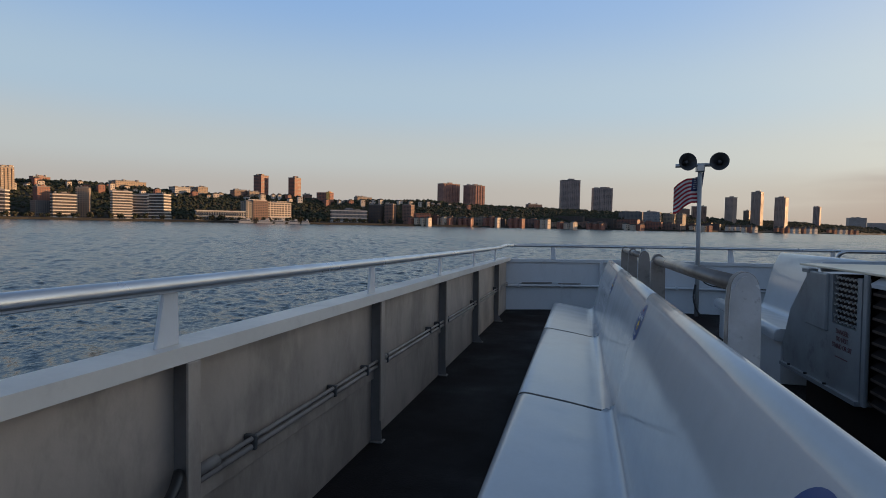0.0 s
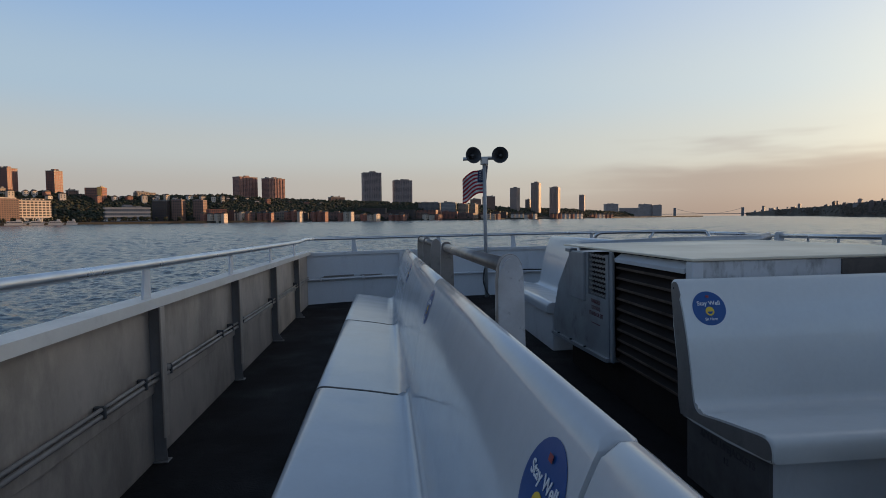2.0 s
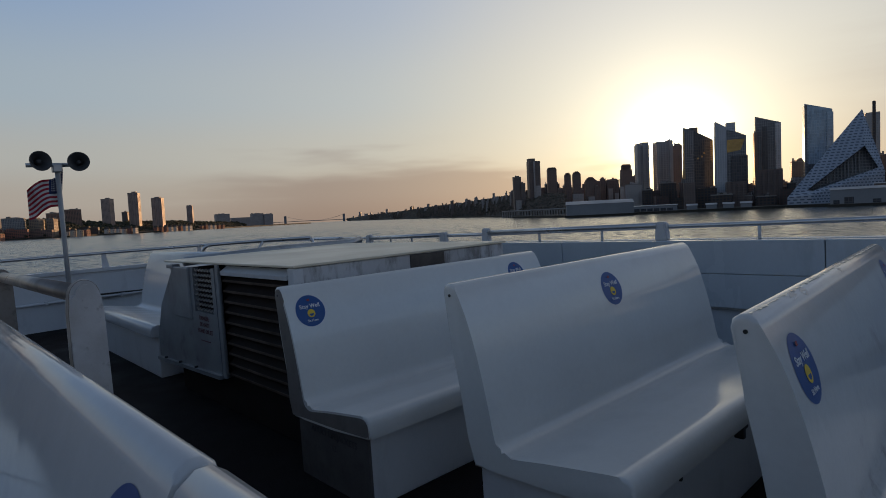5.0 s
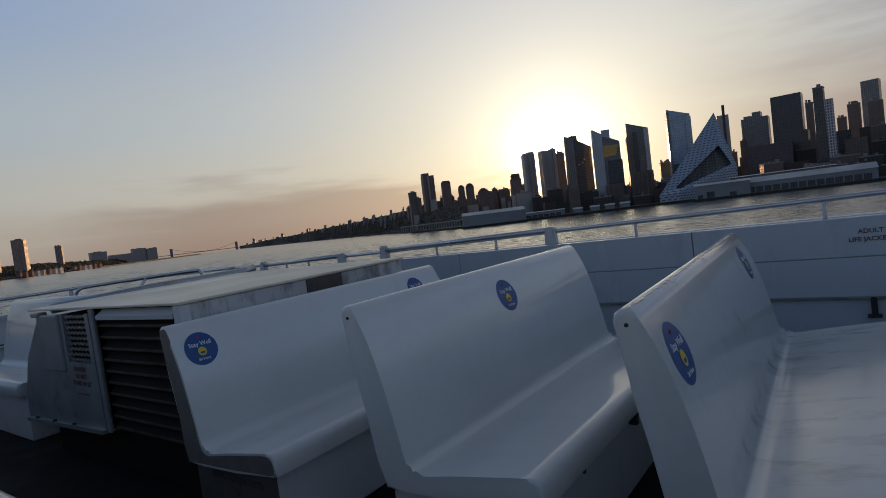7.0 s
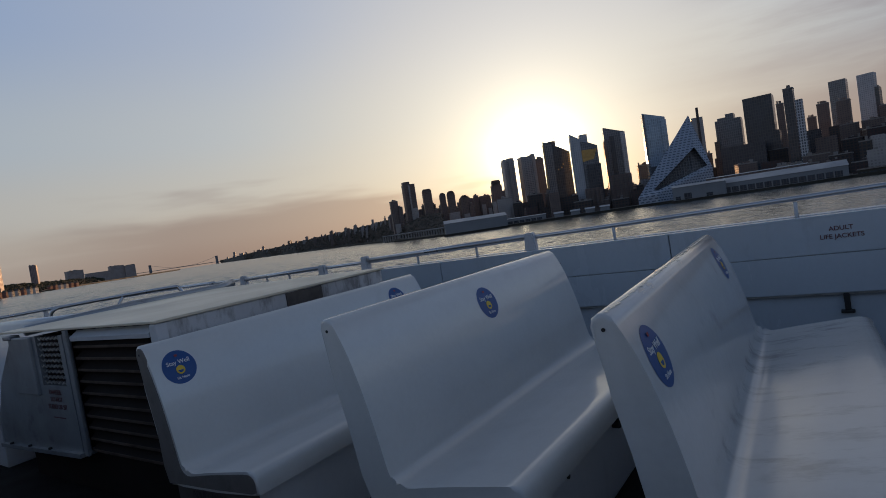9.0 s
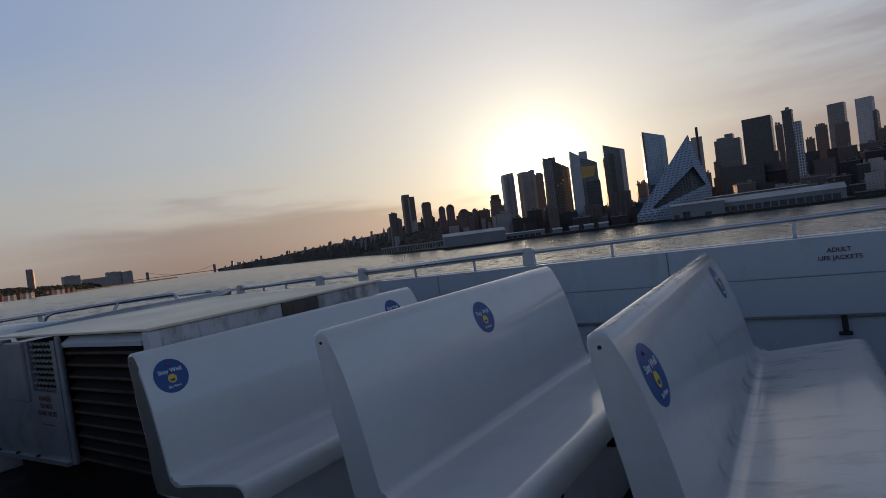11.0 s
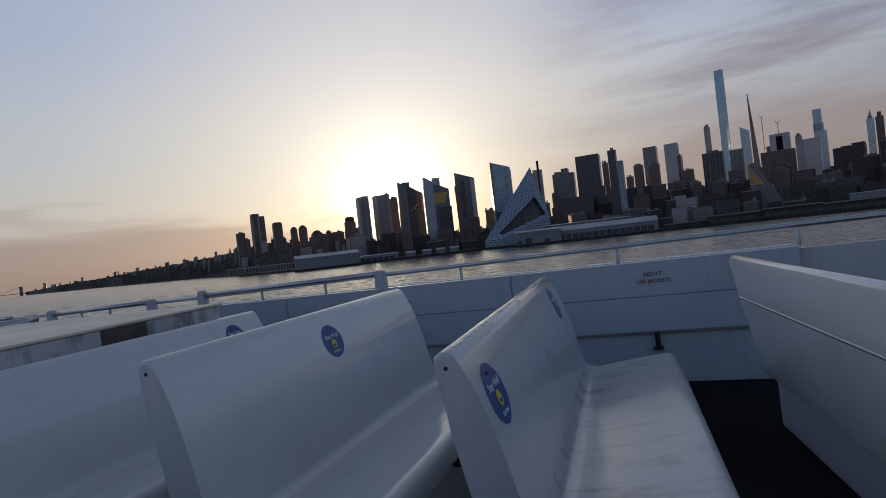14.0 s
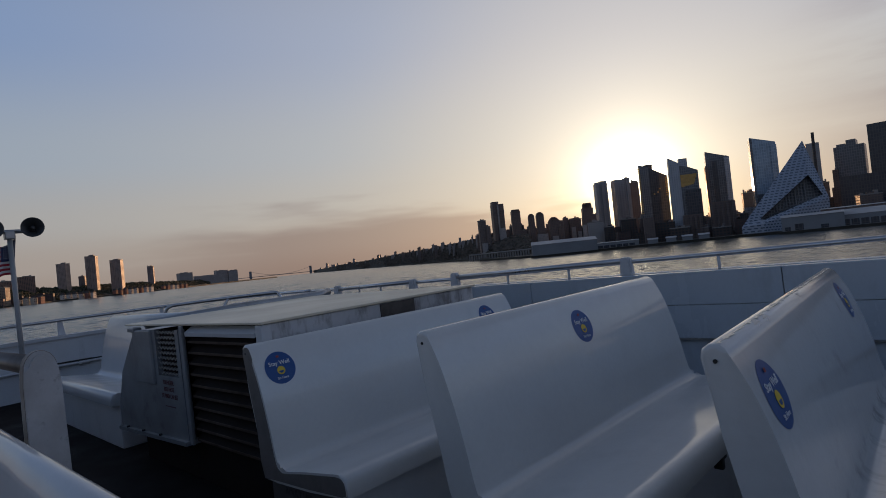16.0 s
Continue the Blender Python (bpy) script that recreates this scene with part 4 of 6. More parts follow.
# long run of benches along the port side, facing the bulwark
for k, (ya, yb, st) in enumerate(((-1.5, 0.703, ()), (0.709, 3.031, (2.21, )), (3.037, 5.253, (2.33, )), (5.259, 7.30, (2.10, )))):
    m = pose(0.405 - 0.0085 * yb, yb, -0.008 * max(0.0, yb - 1.0), -0.45 if k else 0.0, 0, 0) @ pose(0, 0, 0, 0, 0, -89.51)
    bench(m, yb - ya, [(x, 0.865) for x in st], "white moulded bench with a blue sticker, facing the bulwark" if st else "white moulded bench facing the bulwark", "long row of benches", (0.0, 0.0), height=1.01, shell_paint=GEL_GLOSS, joint=1 <= k <= 2, spot=0.092, deep=0.9)

# bench by the stern, facing port
bench(pose(2.40, 7.8, 0, 0, 0, -90), 2.35, [], "white moulded bench beyond the ventilation box", "long row of benches", (0.02, 0.02), height=1.08, shell_paint=GEL_GLOSS)

# ---------------------------------------------------------------- guard rails with rounded plates
def guard(plates, x, label, paints):
    g = empty("guard_rail")
    for (y, z), paint in zip(plates, paints):
        bm = bmesh.new()
        outline = [(-0.052, 0.0), (0.052, 0.0), (0.050, 0.55), (0.045, z - 0.1)] + [(0.041 * math.cos(a), z - 0.055 + 0.055 * math.sin(a)) for a in (math.pi * k / 10 for k in range(11))] + [(-0.045, z - 0.1), (-0.050, 0.55)]
        caps = prism(bm, outline, lambda u, v, w: (x + u, y + w - 0.035, v), 0.07)
        bmesh.ops.bevel(bm, geom=list({e for f in caps for e in f.edges}), offset=0.012, segments=2, affect="EDGES")
        part("end_plate", bm, paint, g, "worn white rounded end plate" if paint is GEL_WORN else "brown-stained rounded end plate, shade in its colour")
        bm = bmesh.new()
        rim = [(u * (1.0 + 0.0015 / 0.045), v + (0.0015 if v > 0.5 else 0.0)) for u, v in outline]
        prism(bm, rim, lambda u, v, w: (x + u, y + w - 0.021, v), 0.042)
        part("worn_rim", bm, BROWNED, g, "bare brown worn rim")
    bm = bmesh.new()
    y0, z0 = plates[0]
    y1, z1 = plates[-1]
    tube(bm, [(x, y0, z0 - 0.045), (x, y1, z1 - 0.045)], 0.030, 16)
    part("rail_tube", bm, DULL_TUBE, g, "scuffed dull grey tube", smooth=True)
    return tagged(g, label, "guard rail", "guard rails behind the long benches")


# far plates: brown stains and their shaded faces in one colour
guard([(2.0, 1.175), (4.2, 1.15)], 0.495, "scuffed guard rail on rounded end plates", (GEL_WORN, BROWNED))
guard([(5.2, 1.14), (6.4, 1.13), (7.6, 1.12)], 0.50, "guard rail on three stained, shade-darkened end plates near the stern", (BROWNED,) * 3)

# ---------------------------------------------------------------- ventilation box
def ventilation_box():
    v = empty("ventilation_box")
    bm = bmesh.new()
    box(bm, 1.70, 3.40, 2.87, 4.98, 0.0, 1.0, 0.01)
    part("body", bm, DARK, v, "dark inside and plinth")
    bm = bmesh.new()
    box(bm, 1.635, 3.42, 2.82, 5.0, 1.062, 1.077, 0.004)
    part("roof", bm, CREAM, v, "dusty cream roof sheet")
    bm = bmesh.new()
    box(bm, 1.66, 3.40, 2.835, 2.868, 0.90, 1.06, 0.006)
    fascia = part("fascia", bm, FASCIA, v, "white painted fascia with bare patches")
    bm = bmesh.new()
    box(bm, 2.48, 2.78, 2.828, 2.838, 0.935, 1.056, 0.002)
    part("bare_patch", bm, RUST, fascia, "dark bare patch")
    bm = bmesh.new()
    box(bm, 1.64, 1.705, 2.83, 2.90, 0.90, 1.06, 0.008)
    part("corner_post", bm, HULL_WHITE, v)
    bm = bmesh.new()
    box(bm, 1.626, 1.644, 3.866, 3.918, 0.27, 1.06, 0.004)
    part("corner_post", bm, COVER, v)
    bm = bmesh.new()
    prism(bm, [(1.638, 1.014), (1.690, 1.050), (1.690, 1.034), (1.642, 0.990)], lambda a, b, w: (a, 2.91 + w, b), 0.945)
    part("drip_edge", bm, HULL_WHITE, v, "pale sloping drip edge")
    # blades near-black and edges lighter: shade and lit lips put into colour
    k = 0
    z = 1.0
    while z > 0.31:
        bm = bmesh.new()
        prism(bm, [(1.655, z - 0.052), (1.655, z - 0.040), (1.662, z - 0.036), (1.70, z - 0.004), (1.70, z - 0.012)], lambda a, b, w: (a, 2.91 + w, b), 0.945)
        blade = part("louvre", bm, DARK, v, "dark louvre blade, shade in its colour" if k == 0 else "")
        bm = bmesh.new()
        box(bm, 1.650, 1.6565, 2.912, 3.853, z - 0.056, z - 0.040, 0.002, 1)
        part("louvre_edge", bm, LOUVRE_LIT, blade, "brown edge, lighter as if lit" if k == 0 else "")
        z -= 0.072
        k += 1
    # side cover with its sloping shoulder
    bm = bmesh.new()
    caps = prism(bm, [(3.93, 0.28), (5.28, 0.24), (5.29, 0.42), (5.14, 0.70), (4.84, 0.97), (4.80, 1.0), (4.40, 1.0), (4.40, 1.035), (4.345, 1.035), (4.345, 0.71), (3.985, 0.71), (3.985, 1.035), (3.93, 1.035)], lambda a, b, w: (1.625 + w, a, b), 0.05)
    cover = part("side_cover", bm, COVER, v, "scuffed blue-grey painted side cover")
    bm = bmesh.new()
    box(bm, 1.605, 1.64, 4.40, 4.77, 0.64, 1.035, 0.01)
    part("hatch", bm, COVER, cover, "small grey hatch")
    bm = bmesh.new()
    box(bm, 1.598, 1.66, 4.70, 4.84, 1.02, 1.05, 0.006)
    part("hinge", bm, COVER, cover)
    bm = bmesh.new()
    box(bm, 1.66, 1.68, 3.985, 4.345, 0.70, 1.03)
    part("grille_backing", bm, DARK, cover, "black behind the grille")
    bm = bmesh.new()
    for r in range(9):
        for c in range(6):
            y = 4.005 + c * 0.058 + (0.029 if r % 2 else 0.0)
            zz = 0.72 + r * 0.036
            for s in (-1, 1):
                prism(bm, [(0, -0.004), (0.036, 0.012), (0.036, 0.02), (0, 0.004)], lambda a, b, w, s=s, y=y, zz=zz: (1.632 + w, y + s * a * 0.8, zz + b), 0.01)
    part("grille", bm, GALV, cover, "expanded metal grille")
    right = Matrix(((0, 0, -1, 1.6235), (-1, 0, 0, 4.18), (0, 1, 0, 0.635), (0, 0, 0, 1)))
    for k, words in enumerate(("DANGER:", "DO NOT", "STAND OR SIT")):
        text_mesh(words, 0.044, DARK_INK, cover, right @ pose(0, 0.03 - 0.048 * k, 0), label="dark red stencilled lettering" if k == 0 else "")
    bm = bmesh.new()
    box(bm, 1.6215, 1.624, 4.09, 4.27, 0.496, 0.502)
    part("small_print", bm, DARK_INK, cover, "small red line of print")
    bm = bmesh.new()
    prism(bm, [(3.92, 0.262), (5.29, 0.215), (5.29, 0.243), (3.92, 0.290)], lambda a, b, w: (1.60 + w, a, b), 0.10)
    part("sill", bm, COVER, v, "grey angle sill")
    for y in (4.4, 4.75, 5.1):
        bm = bmesh.new()
        tube(bm, [(1.612, y, 0.42 - 0.0343 * y), (1.612, y, 0.438 - 0.0343 * y)], 0.012, 8)
        part("bolt", bm, BLACK, v)
    # channel along the far top edge
    bm = bmesh.new()
    tube(bm, [(1.80, 5.03, 1.05), (2.6, 5.03, 1.075), (3.5, 5.03, 1.075), (3.62, 5.03, 1.10)], 0.04, 12)
    part("edge_channel", bm, GALV, v, "rounded grey edge channel", smooth=True)
    return tagged(v, "grey sheet metal ventilation box with brown louvres and a cream roof", "ventilation box")


ventilation_box()

# ---------------------------------------------------------------- mast with horns and flag
def mast():
    m = empty("loudspeaker_mast")
    bm = bmesh.new()
    tube(bm, [(1.72, 9.62, 0.0), (1.72, 9.62, 1.2), (1.72, 9.62, 2.37)], 0.032, 12)
    part("pole", bm, POLE, m, "dull grey painted pole", smooth=True)
    bm = bmesh.new()
    tube(bm, [(1.36, 9.62, 2.355), (2.0, 9.62, 2.37)], 0.03, 10)
    part("crossbar", bm, GALV, m, smooth=True)
    bm = bmesh.new()
    box(bm, 1.66, 1.78, 9.56, 9.68, 2.26, 2.37, 0.01)
    part("bracket", bm, GALV, m)
    for x, turn in ((1.45, 12), (2.015, -14)):
        bm = bmesh.new()
        profile = [(0.0, 0.05), (0.03, 0.05), (0.16, 0.06), (0.22, 0.085), (0.28, 0.125), (0.315, 0.165), (0.325, 0.168), (0.32, 0.158), (0.285, 0.118), (0.225, 0.075), (0.16, 0.045), (0.15, 0.0)]
        rings = [[bm.verts.new((r * math.cos(2 * math.pi * k / 24), -u, r * math.sin(2 * math.pi * k / 24))) for k in range(24)] for u, r in profile[:-1]]
        for a, b in zip(rings, rings[1:]):
            for k in range(24):
                bm.faces.new((a[k], a[(k + 1) % 24], b[(k + 1) % 24], b[k]))
        bm.faces.new(rings[0])
        bm.faces.new(rings[-1])
        horn = part("horn", bm, HORN, m, "dark grey horn loudspeaker", smooth=True, m=pose(x, 9.66, 2.375, -4, 0, turn) @ Matrix.Diagonal((0.82, 0.82, 0.82, 1)))
        bm = bmesh.new()
        tube(bm, [(0, -0.14, 0), (0, -0.27, 0)], 0.035, 12)
        part("horn_core", bm, HORN, horn, smooth=True)
    return tagged(m, "tall pole with two dark horn loudspeakers at the stern", "mast")


mast()


bm = bmesh.new()
tube(bm, smooth_curve([(1.76, 9.60, 0.62), (1.84, 9.58, 0.52), (2.02, 9.60, 0.47), (2.4, 9.68, 0.45), (2.9, 9.70, 0.44)], 5), 0.010, 8)
tagged(part("cable", bm, BLACK, smooth=True), "black cable from the mast along the stern bulwark", "cable")
bm = bmesh.new()
tube(bm, smooth_curve([(1.69, 9.58, 0.5), (1.66, 9.55, 0.30), (1.70, 9.50, 0.12), (1.76, 9.46, 0.02)], 5), 0.014, 8)
tagged(part("cable", bm, BLACK, smooth=True), "black cable hanging down the mast to the deck", "cable")


def flag():
    bm = bmesh.new()
    nu, nv, length, height = 40, 26, 0.48, 0.47
    grid = []
    for i in range(nu + 1):
        row = []
        for j in range(nv + 1):
            u, v = i / nu, j / nv
            droop = 0.26 * u ** 0.9 + 0.03 * math.sin(7 * u + 2.0 * v)
            wave = 0.10 * u * math.sin(9.0 * u + 1.6 * v) + 0.05 * u * math.sin(17 * u - 2 * v)
            row.append(bm.verts.new((1.80 - 0.06 * v - length * u * (0.95 - 0.1 * v), 9.69 - 0.04 * u + wave, 2.29 - height * v * (1 - 0.12 * u) - droop)))
        grid.append(row)
    for i in range(nu):
        for j in range(nv):
            f = bm.faces.new((grid[i][j], grid[i + 1][j], grid[i + 1][j + 1], grid[i][j + 1]))
            f.material_index = 2 if (i < 16 and j < 14) else (j // 2) % 2
    for i in range(1, 15, 2):
        for j in range(1, 13, 2):
            c = grid[i][j].co
            for s in (-1, 1):
                q = [bm.verts.new(c + Vector((a * 0.008, s * 0.005, b * 0.008))) for a, b in ((-1, 0), (0, -1), (1, 0), (0, 1))]
                bm.faces.new(q).material_index = 1
    ob = part("flag", bm, [FLAG_RED, FLAG_WHITE, FLAG_BLUE], smooth=True)
    return tagged(ob, "red, white and blue striped flag flying from the mast", "flag")


flag()

# ---------------------------------------------------------------- the far shores
def at(az, d, turn=0.0):
    a = radians(az)
    return pose(d * math.sin(a), d * math.cos(a), WATER, 0, 0, -az + turn)


def tower(label, az, d, w, top, material, depth=None, turn=None, crown=0.35, slant=0.0, bands=0, group="", steps=(), thick=0.8, piers=0, wings=()):
    """A far building: body, roof parapet and plant room; slant tips its roof, bands are projecting storey slabs."""
    h = top - WATER
    if turn is None:
        turn = 8 + (az * 7.3) % 10 if az < 80 else -6 - (az * 7.3) % 16
    w = w / (math.cos(radians(turn)) + thick * abs(math.sin(radians(turn))))
    depth = depth or w * thick
    b = empty("building", at(az, d + depth / 2, turn))
    bm = bmesh.new()
    box(bm, -w / 2, w / 2, -depth / 2, depth / 2, 0, h)
    if slant:
        for v in bm.verts:
            if v.co.z > h * 0.9:
                v.co.z += -slant * v.co.x / w
    part("wall", bm, material, b)
    if crown:
        bm = bmesh.new()
        cw = w * crown
        box(bm, -cw / 2 + w * 0.05, cw / 2 + w * 0.05, -depth * 0.2, depth * 0.2, h - 0.5, h + max(2.5, h * 0.04))
        part("plant_room", bm, material, b)
        bm = bmesh.new()
        if not slant:
            box(bm, -w / 2 - 0.3, w / 2 + 0.3, -depth / 2 - 0.3, depth / 2 + 0.3, h - 0.2, h + 0.9)
            part("parapet", bm, CONCRETE, b)
        else:
            bm.free()
    for k in range(bands):
        bm = bmesh.new()
        z = h * (k + 1) / bands
        box(bm, -w / 2 - 1.0, w / 2 + 1.0, -depth / 2 - 1.6, depth / 2, z - 1.55, z)
        part("balcony_band", bm, SLAB, b)
    for k in range(piers):
        bm = bmesh.new()
        x = -w / 2 + w * (k + 0.5) / piers
        box(bm, x - w / piers * 0.22, x + w / piers * 0.22, -depth / 2 - 1.2, -depth / 2 + 0.1, 0, h - 1.0)
        part("bay", bm, material, b)
    for sx, sw, sh in steps:
        bm = bmesh.new()
        box(bm, sx * w - sw * w / 2, sx * w + sw * w / 2, -depth * 0.42, depth * 0.42, h - 0.5, h + sh)
        part("setback", bm, material, b)
    for sx, sw, share, skin in wings:
        # a lower mass that stands a little in front of the body
        bm = bmesh.new()
        box(bm, sx * w - sw * w / 2, sx * w + sw * w / 2, -depth * 0.5 - 2.5, depth * 0.3, 0, h * share)
        part("wing", bm, skin or material, b)
        bm = bmesh.new()
        box(bm, sx * w - sw * w * 0.2, sx * w + sw * w * 0.2, -depth * 0.3, depth * 0.1, h * share, h * share + 2.2)
        part("plant_room", bm, CONCRETE, b)
    if not slant and crown:
        gear = random.Random(int(az * 100) + int(top))
        for k in range(2 + (w > 12)):
            bm = bmesh.new()
            x, y, r = gear.uniform(-0.4, 0.4) * w, gear.uniform(-0.3, 0.3) * depth, gear.uniform(0.05, 0.11) * w
            roof = h + 0.4
            if gear.random() < 0.4:
                tube(bm, [(x, y, roof), (x, y, roof + gear.uniform(3.0, 4.6))], max(1.0, r * 0.7), 8)
            else:
                box(bm, x - r, x + r, y - r, y + r, roof, roof + gear.uniform(1.4, 3.6))
            part("roof_unit", bm, CONCRETE, b)
    return tagged(b, label, "building", group)


def houses(label, az0, az1, d, n, h, material, peak=3.0, turn=52):
    """A terrace of small peaked houses on the bank."""
    for k in range(n):
        az = az0 + (az1 - az0) * (k + 0.5) / n
        w = radians((az1 - az0) / n) * d * 1.0
        w = w / (math.cos(radians(turn)) + 0.6 * math.sin(radians(turn)))
        b = empty("town_house", at(az, d, turn))
        hh = h * (0.85 + 0.2 * random.random())
        bm = bmesh.new()
        box(bm, -w / 2, w / 2, 0, w * 0.6, 0, hh)
        part("wall", bm, material if random.random() < 0.6 else BRICK_WALL, b)
        bm = bmesh.new()
        prism(bm, [(-w / 2 - 0.3, hh), (w / 2 + 0.3, hh), (0, hh + peak)], lambda u, v, q: (u, -0.4 + q, v), w * 0.6 + 0.8)
        part("roof", bm, ROOF, b)
        for c in (-0.25, 0.25):
            for z in (hh * 0.45, hh * 0.75):
                bm = bmesh.new()
                box(bm, c * w - 0.8, c * w + 0.8, -0.15, 0.1, z - 1.0, z + 1.0)
                part("window", bm, F_BLACK, b)
        tagged(b, label, "house", "houses along the bank")


def bank(name, label, line, z, inland, material, kind="structure"):
    """Low land: a slab along an arc of (bearing, distance) points, reaching inland."""
    bm = bmesh.new()
    near = [Vector((d * math.sin(radians(a)), d * math.cos(radians(a)), 0)) for a, d in line]
    far = [q * ((q.length + inland) / q.length) for q in near]
    rows = [[bm.verts.new(q + Vector((0, 0, s))) for q in pts] for pts, s in ((near, WATER - 1.0), (near, WATER + z), (far, WATER + z + 1.0))]
    for a, b in zip(rows, rows[1:]):
        for i in range(len(near) - 1):
            bm.faces.new((a[i], a[i + 1], b[i + 1], b[i]))
    return tagged(part(name, bm, material, m=Matrix()), label, "bank", kind=kind)


def hillside(name, label, ridge, near, seed, clump=7.0, per=26, leaf=None):
    """A wooded slope: earth below, and a skin of many uneven leaf clumps; ridge is (bearing, crest height, distance)."""
    rnd = random.Random(seed)
    bm = bmesh.new()
    low, top, back = [], [], []
    for az, z, d in ridge:
        s, c = math.sin(radians(az)), math.cos(radians(az))
        low.append(bm.verts.new(((d - near) * s, (d - near) * c, WATER)))
        top.append(bm.verts.new((d * s, d * c, z - clump * 0.8)))
        back.append(bm.verts.new(((d + 250) * s, (d + 250) * c, z - clump)))
    for i in range(len(ridge) - 1):
        bm.faces.new((low[i], low[i + 1], top[i + 1], top[i]))
        bm.faces.new((top[i], top[i + 1], back[i + 1], back[i]))
    tagged(part(name + "_ground", bm, EARTH, m=Matrix()), "dark earth slope under the trees", "ground", kind="structure")
    verts, faces = [], []
    ico = bmesh.new()
    bmesh.ops.create_icosphere(ico, subdivisions=1, radius=1.0)
    ico.verts.index_update()
    base = [v.co.copy() for v in ico.verts]
    tris = [[v.index for v in f.verts] for f in ico.faces]
    ico.free()
    for i in range(len(ridge) - 1):
        a0, z0, d0 = ridge[i]
        a1, z1, d1 = ridge[i + 1]
        n = int(per * abs(a1 - a0) * (0.5 + 0.5 * d0 / 1200))
        for _ in range(n):
            t = rnd.random()
            f = rnd.random() ** 0.7
            az = a0 + (a1 - a0) * t
            d = d0 + (d1 - d0) * t - near * (1 - f) * 0.95
            z = WATER + 2 + (z0 + (z1 - z0) * t - WATER - clump - 2) * f
            cx, cy = d * math.sin(radians(az)), d * math.cos(radians(az))
            for _k in range(3):
                r = clump * (0.35 + 0.45 * rnd.random())
                o = Vector((cx + rnd.uniform(-1, 1) * clump * 0.7, cy + rnd.uniform(-1, 1) * clump * 0.7, z + rnd.uniform(0, 1.0) * clump * 0.8))
                q = len(verts)
                verts.extend(o + Vector((v.x * r * (0.7 + 0.6 * rnd.random()), v.y * r * (0.7 + 0.6 * rnd.random()), v.z * r * (0.6 + 0.6 * rnd.random()))) for v in base)
                faces.extend([q + k for k in tri] for tri in tris)
    me = bpy.data.meshes.new(name)
    me.from_pydata(verts, [], faces)
    me.materials.append(leaf or FOLIAGE)
    ob = new(name, me)
    return tagged(ob, label, "woods", kind="stuff")


CREST_AZ = [-64, -53, -47.4, -43, -39.5, -33.6, -30, -24.6, -20, -15.6, -11.6, -6]
CREST_Z = [56, 57, 63, 59, 54, 50, 54, 46, 51, 53, 46, 44]


def hill_house(az, d, z, w, paint, turn):
    """A small gabled house that stands into the slope with its top at z."""
    b = empty("hill_house", at(az, d, turn))
    h = z - WATER
    bm = bmesh.new()
    box(bm, -w / 2, w / 2, 0, w * 0.8, h - 22, h - 3)
    part("wall", bm, paint, b)
    bm = bmesh.new()
    prism(bm, [(-w / 2 - 0.4, h - 3), (w / 2 + 0.4, h - 3), (0, h)], lambda u, v, q: (u, -0.4 + q, v), w * 0.8 + 0.8)
    part("roof", bm, ROOF, b)
    for x in (-0.26, 0.26):
        for e in (5.5, 9.0):
            bm = bmesh.new()
            box(bm, x * w - 0.8, x * w + 0.8, -0.2, 0.1, h - e - 1.0, h - e + 0.9)
            part("window", bm, F_BLACK, b)
    return tagged(b, "small gabled house among trees on the wooded cliff", "house", "houses on the cliff")


def waterfront_trees():
    """Small round-headed trees in a loose row along the western bank."""
    rnd = random.Random(44)
    for k in range(120):
        az = -55 + 66 * (k + rnd.random()) / 120
        d = float(np.interp(az, [-64, -50, -30, -20, -10, 0, 8, 14], [960, 985, 1010, 1080, 1160, 1290, 1360, 1560])) + rnd.uniform(4, 14)
        h = rnd.uniform(5, 10) if az < -18 else rnd.uniform(3.5, 7)
        if az > -18 and k % 2:
            continue
        t = empty("tree", at(az, d) @ pose(0, 0, 3.0))
        bm = bmesh.new()
        tube(bm, [(0, 0, 0), (0, 0, h * 0.4)], 0.22, 5)
        part("trunk", bm, ROOF, t)
        bm = bmesh.new()
        for _ in range(20):
            r = h * rnd.uniform(0.12, 0.20)
            o = Vector((rnd.gauss(0, 0.24) * h, rnd.gauss(0, 0.2) * h, h * rnd.uniform(0.22, 0.88)))
            made = bmesh.ops.create_icosphere(bm, subdivisions=1, radius=r, matrix=Matrix.Translation(o))["verts"]
            for v in made:
                v.co += Vector((rnd.uniform(-1, 1), rnd.uniform(-1, 1), rnd.uniform(-1, 1))) * r * 0.3
        part("crown", bm, FOLIAGE, t)
        tagged(t, "small green waterfront tree in early leaf", "tree", "trees along the waterfront")


# western shore: low bank, wooded cliff, waterfront blocks, hilltop towers
bank("bank_west", "dark low river bank with a stone edge", [(-64, 960), (-50, 985), (-40, 1000), (-30, 1010), (-20, 1080), (-10, 1160), (0, 1290), (8, 1360), (14, 1560), (20, 1800), (26, 2250), (30, 2600)], 3.0, 700, EARTH)
hillside("wooded_cliff", "wooded cliff in early leaf above the waterfront", [(-64, 56, 1200), (-53, 57, 1200), (-47.4, 63, 1210), (-43, 59, 1220), (-39.5, 54, 1230), (-33.6, 50, 1250), (-30, 54, 1260), (-24.6, 46, 1280), (-20, 51, 1300), (-15.6, 53, 1310), (-11.6, 46, 1330), (-6, 44, 1380), (-0.6, 41, 1440), (4.6, 39, 1500), (8, 38, 1560), (11.7, 29, 1700), (18, 26, 1950), (20.8, 20, 2150), (24, 16, 2500)], 150, 5, 4.4, 125)

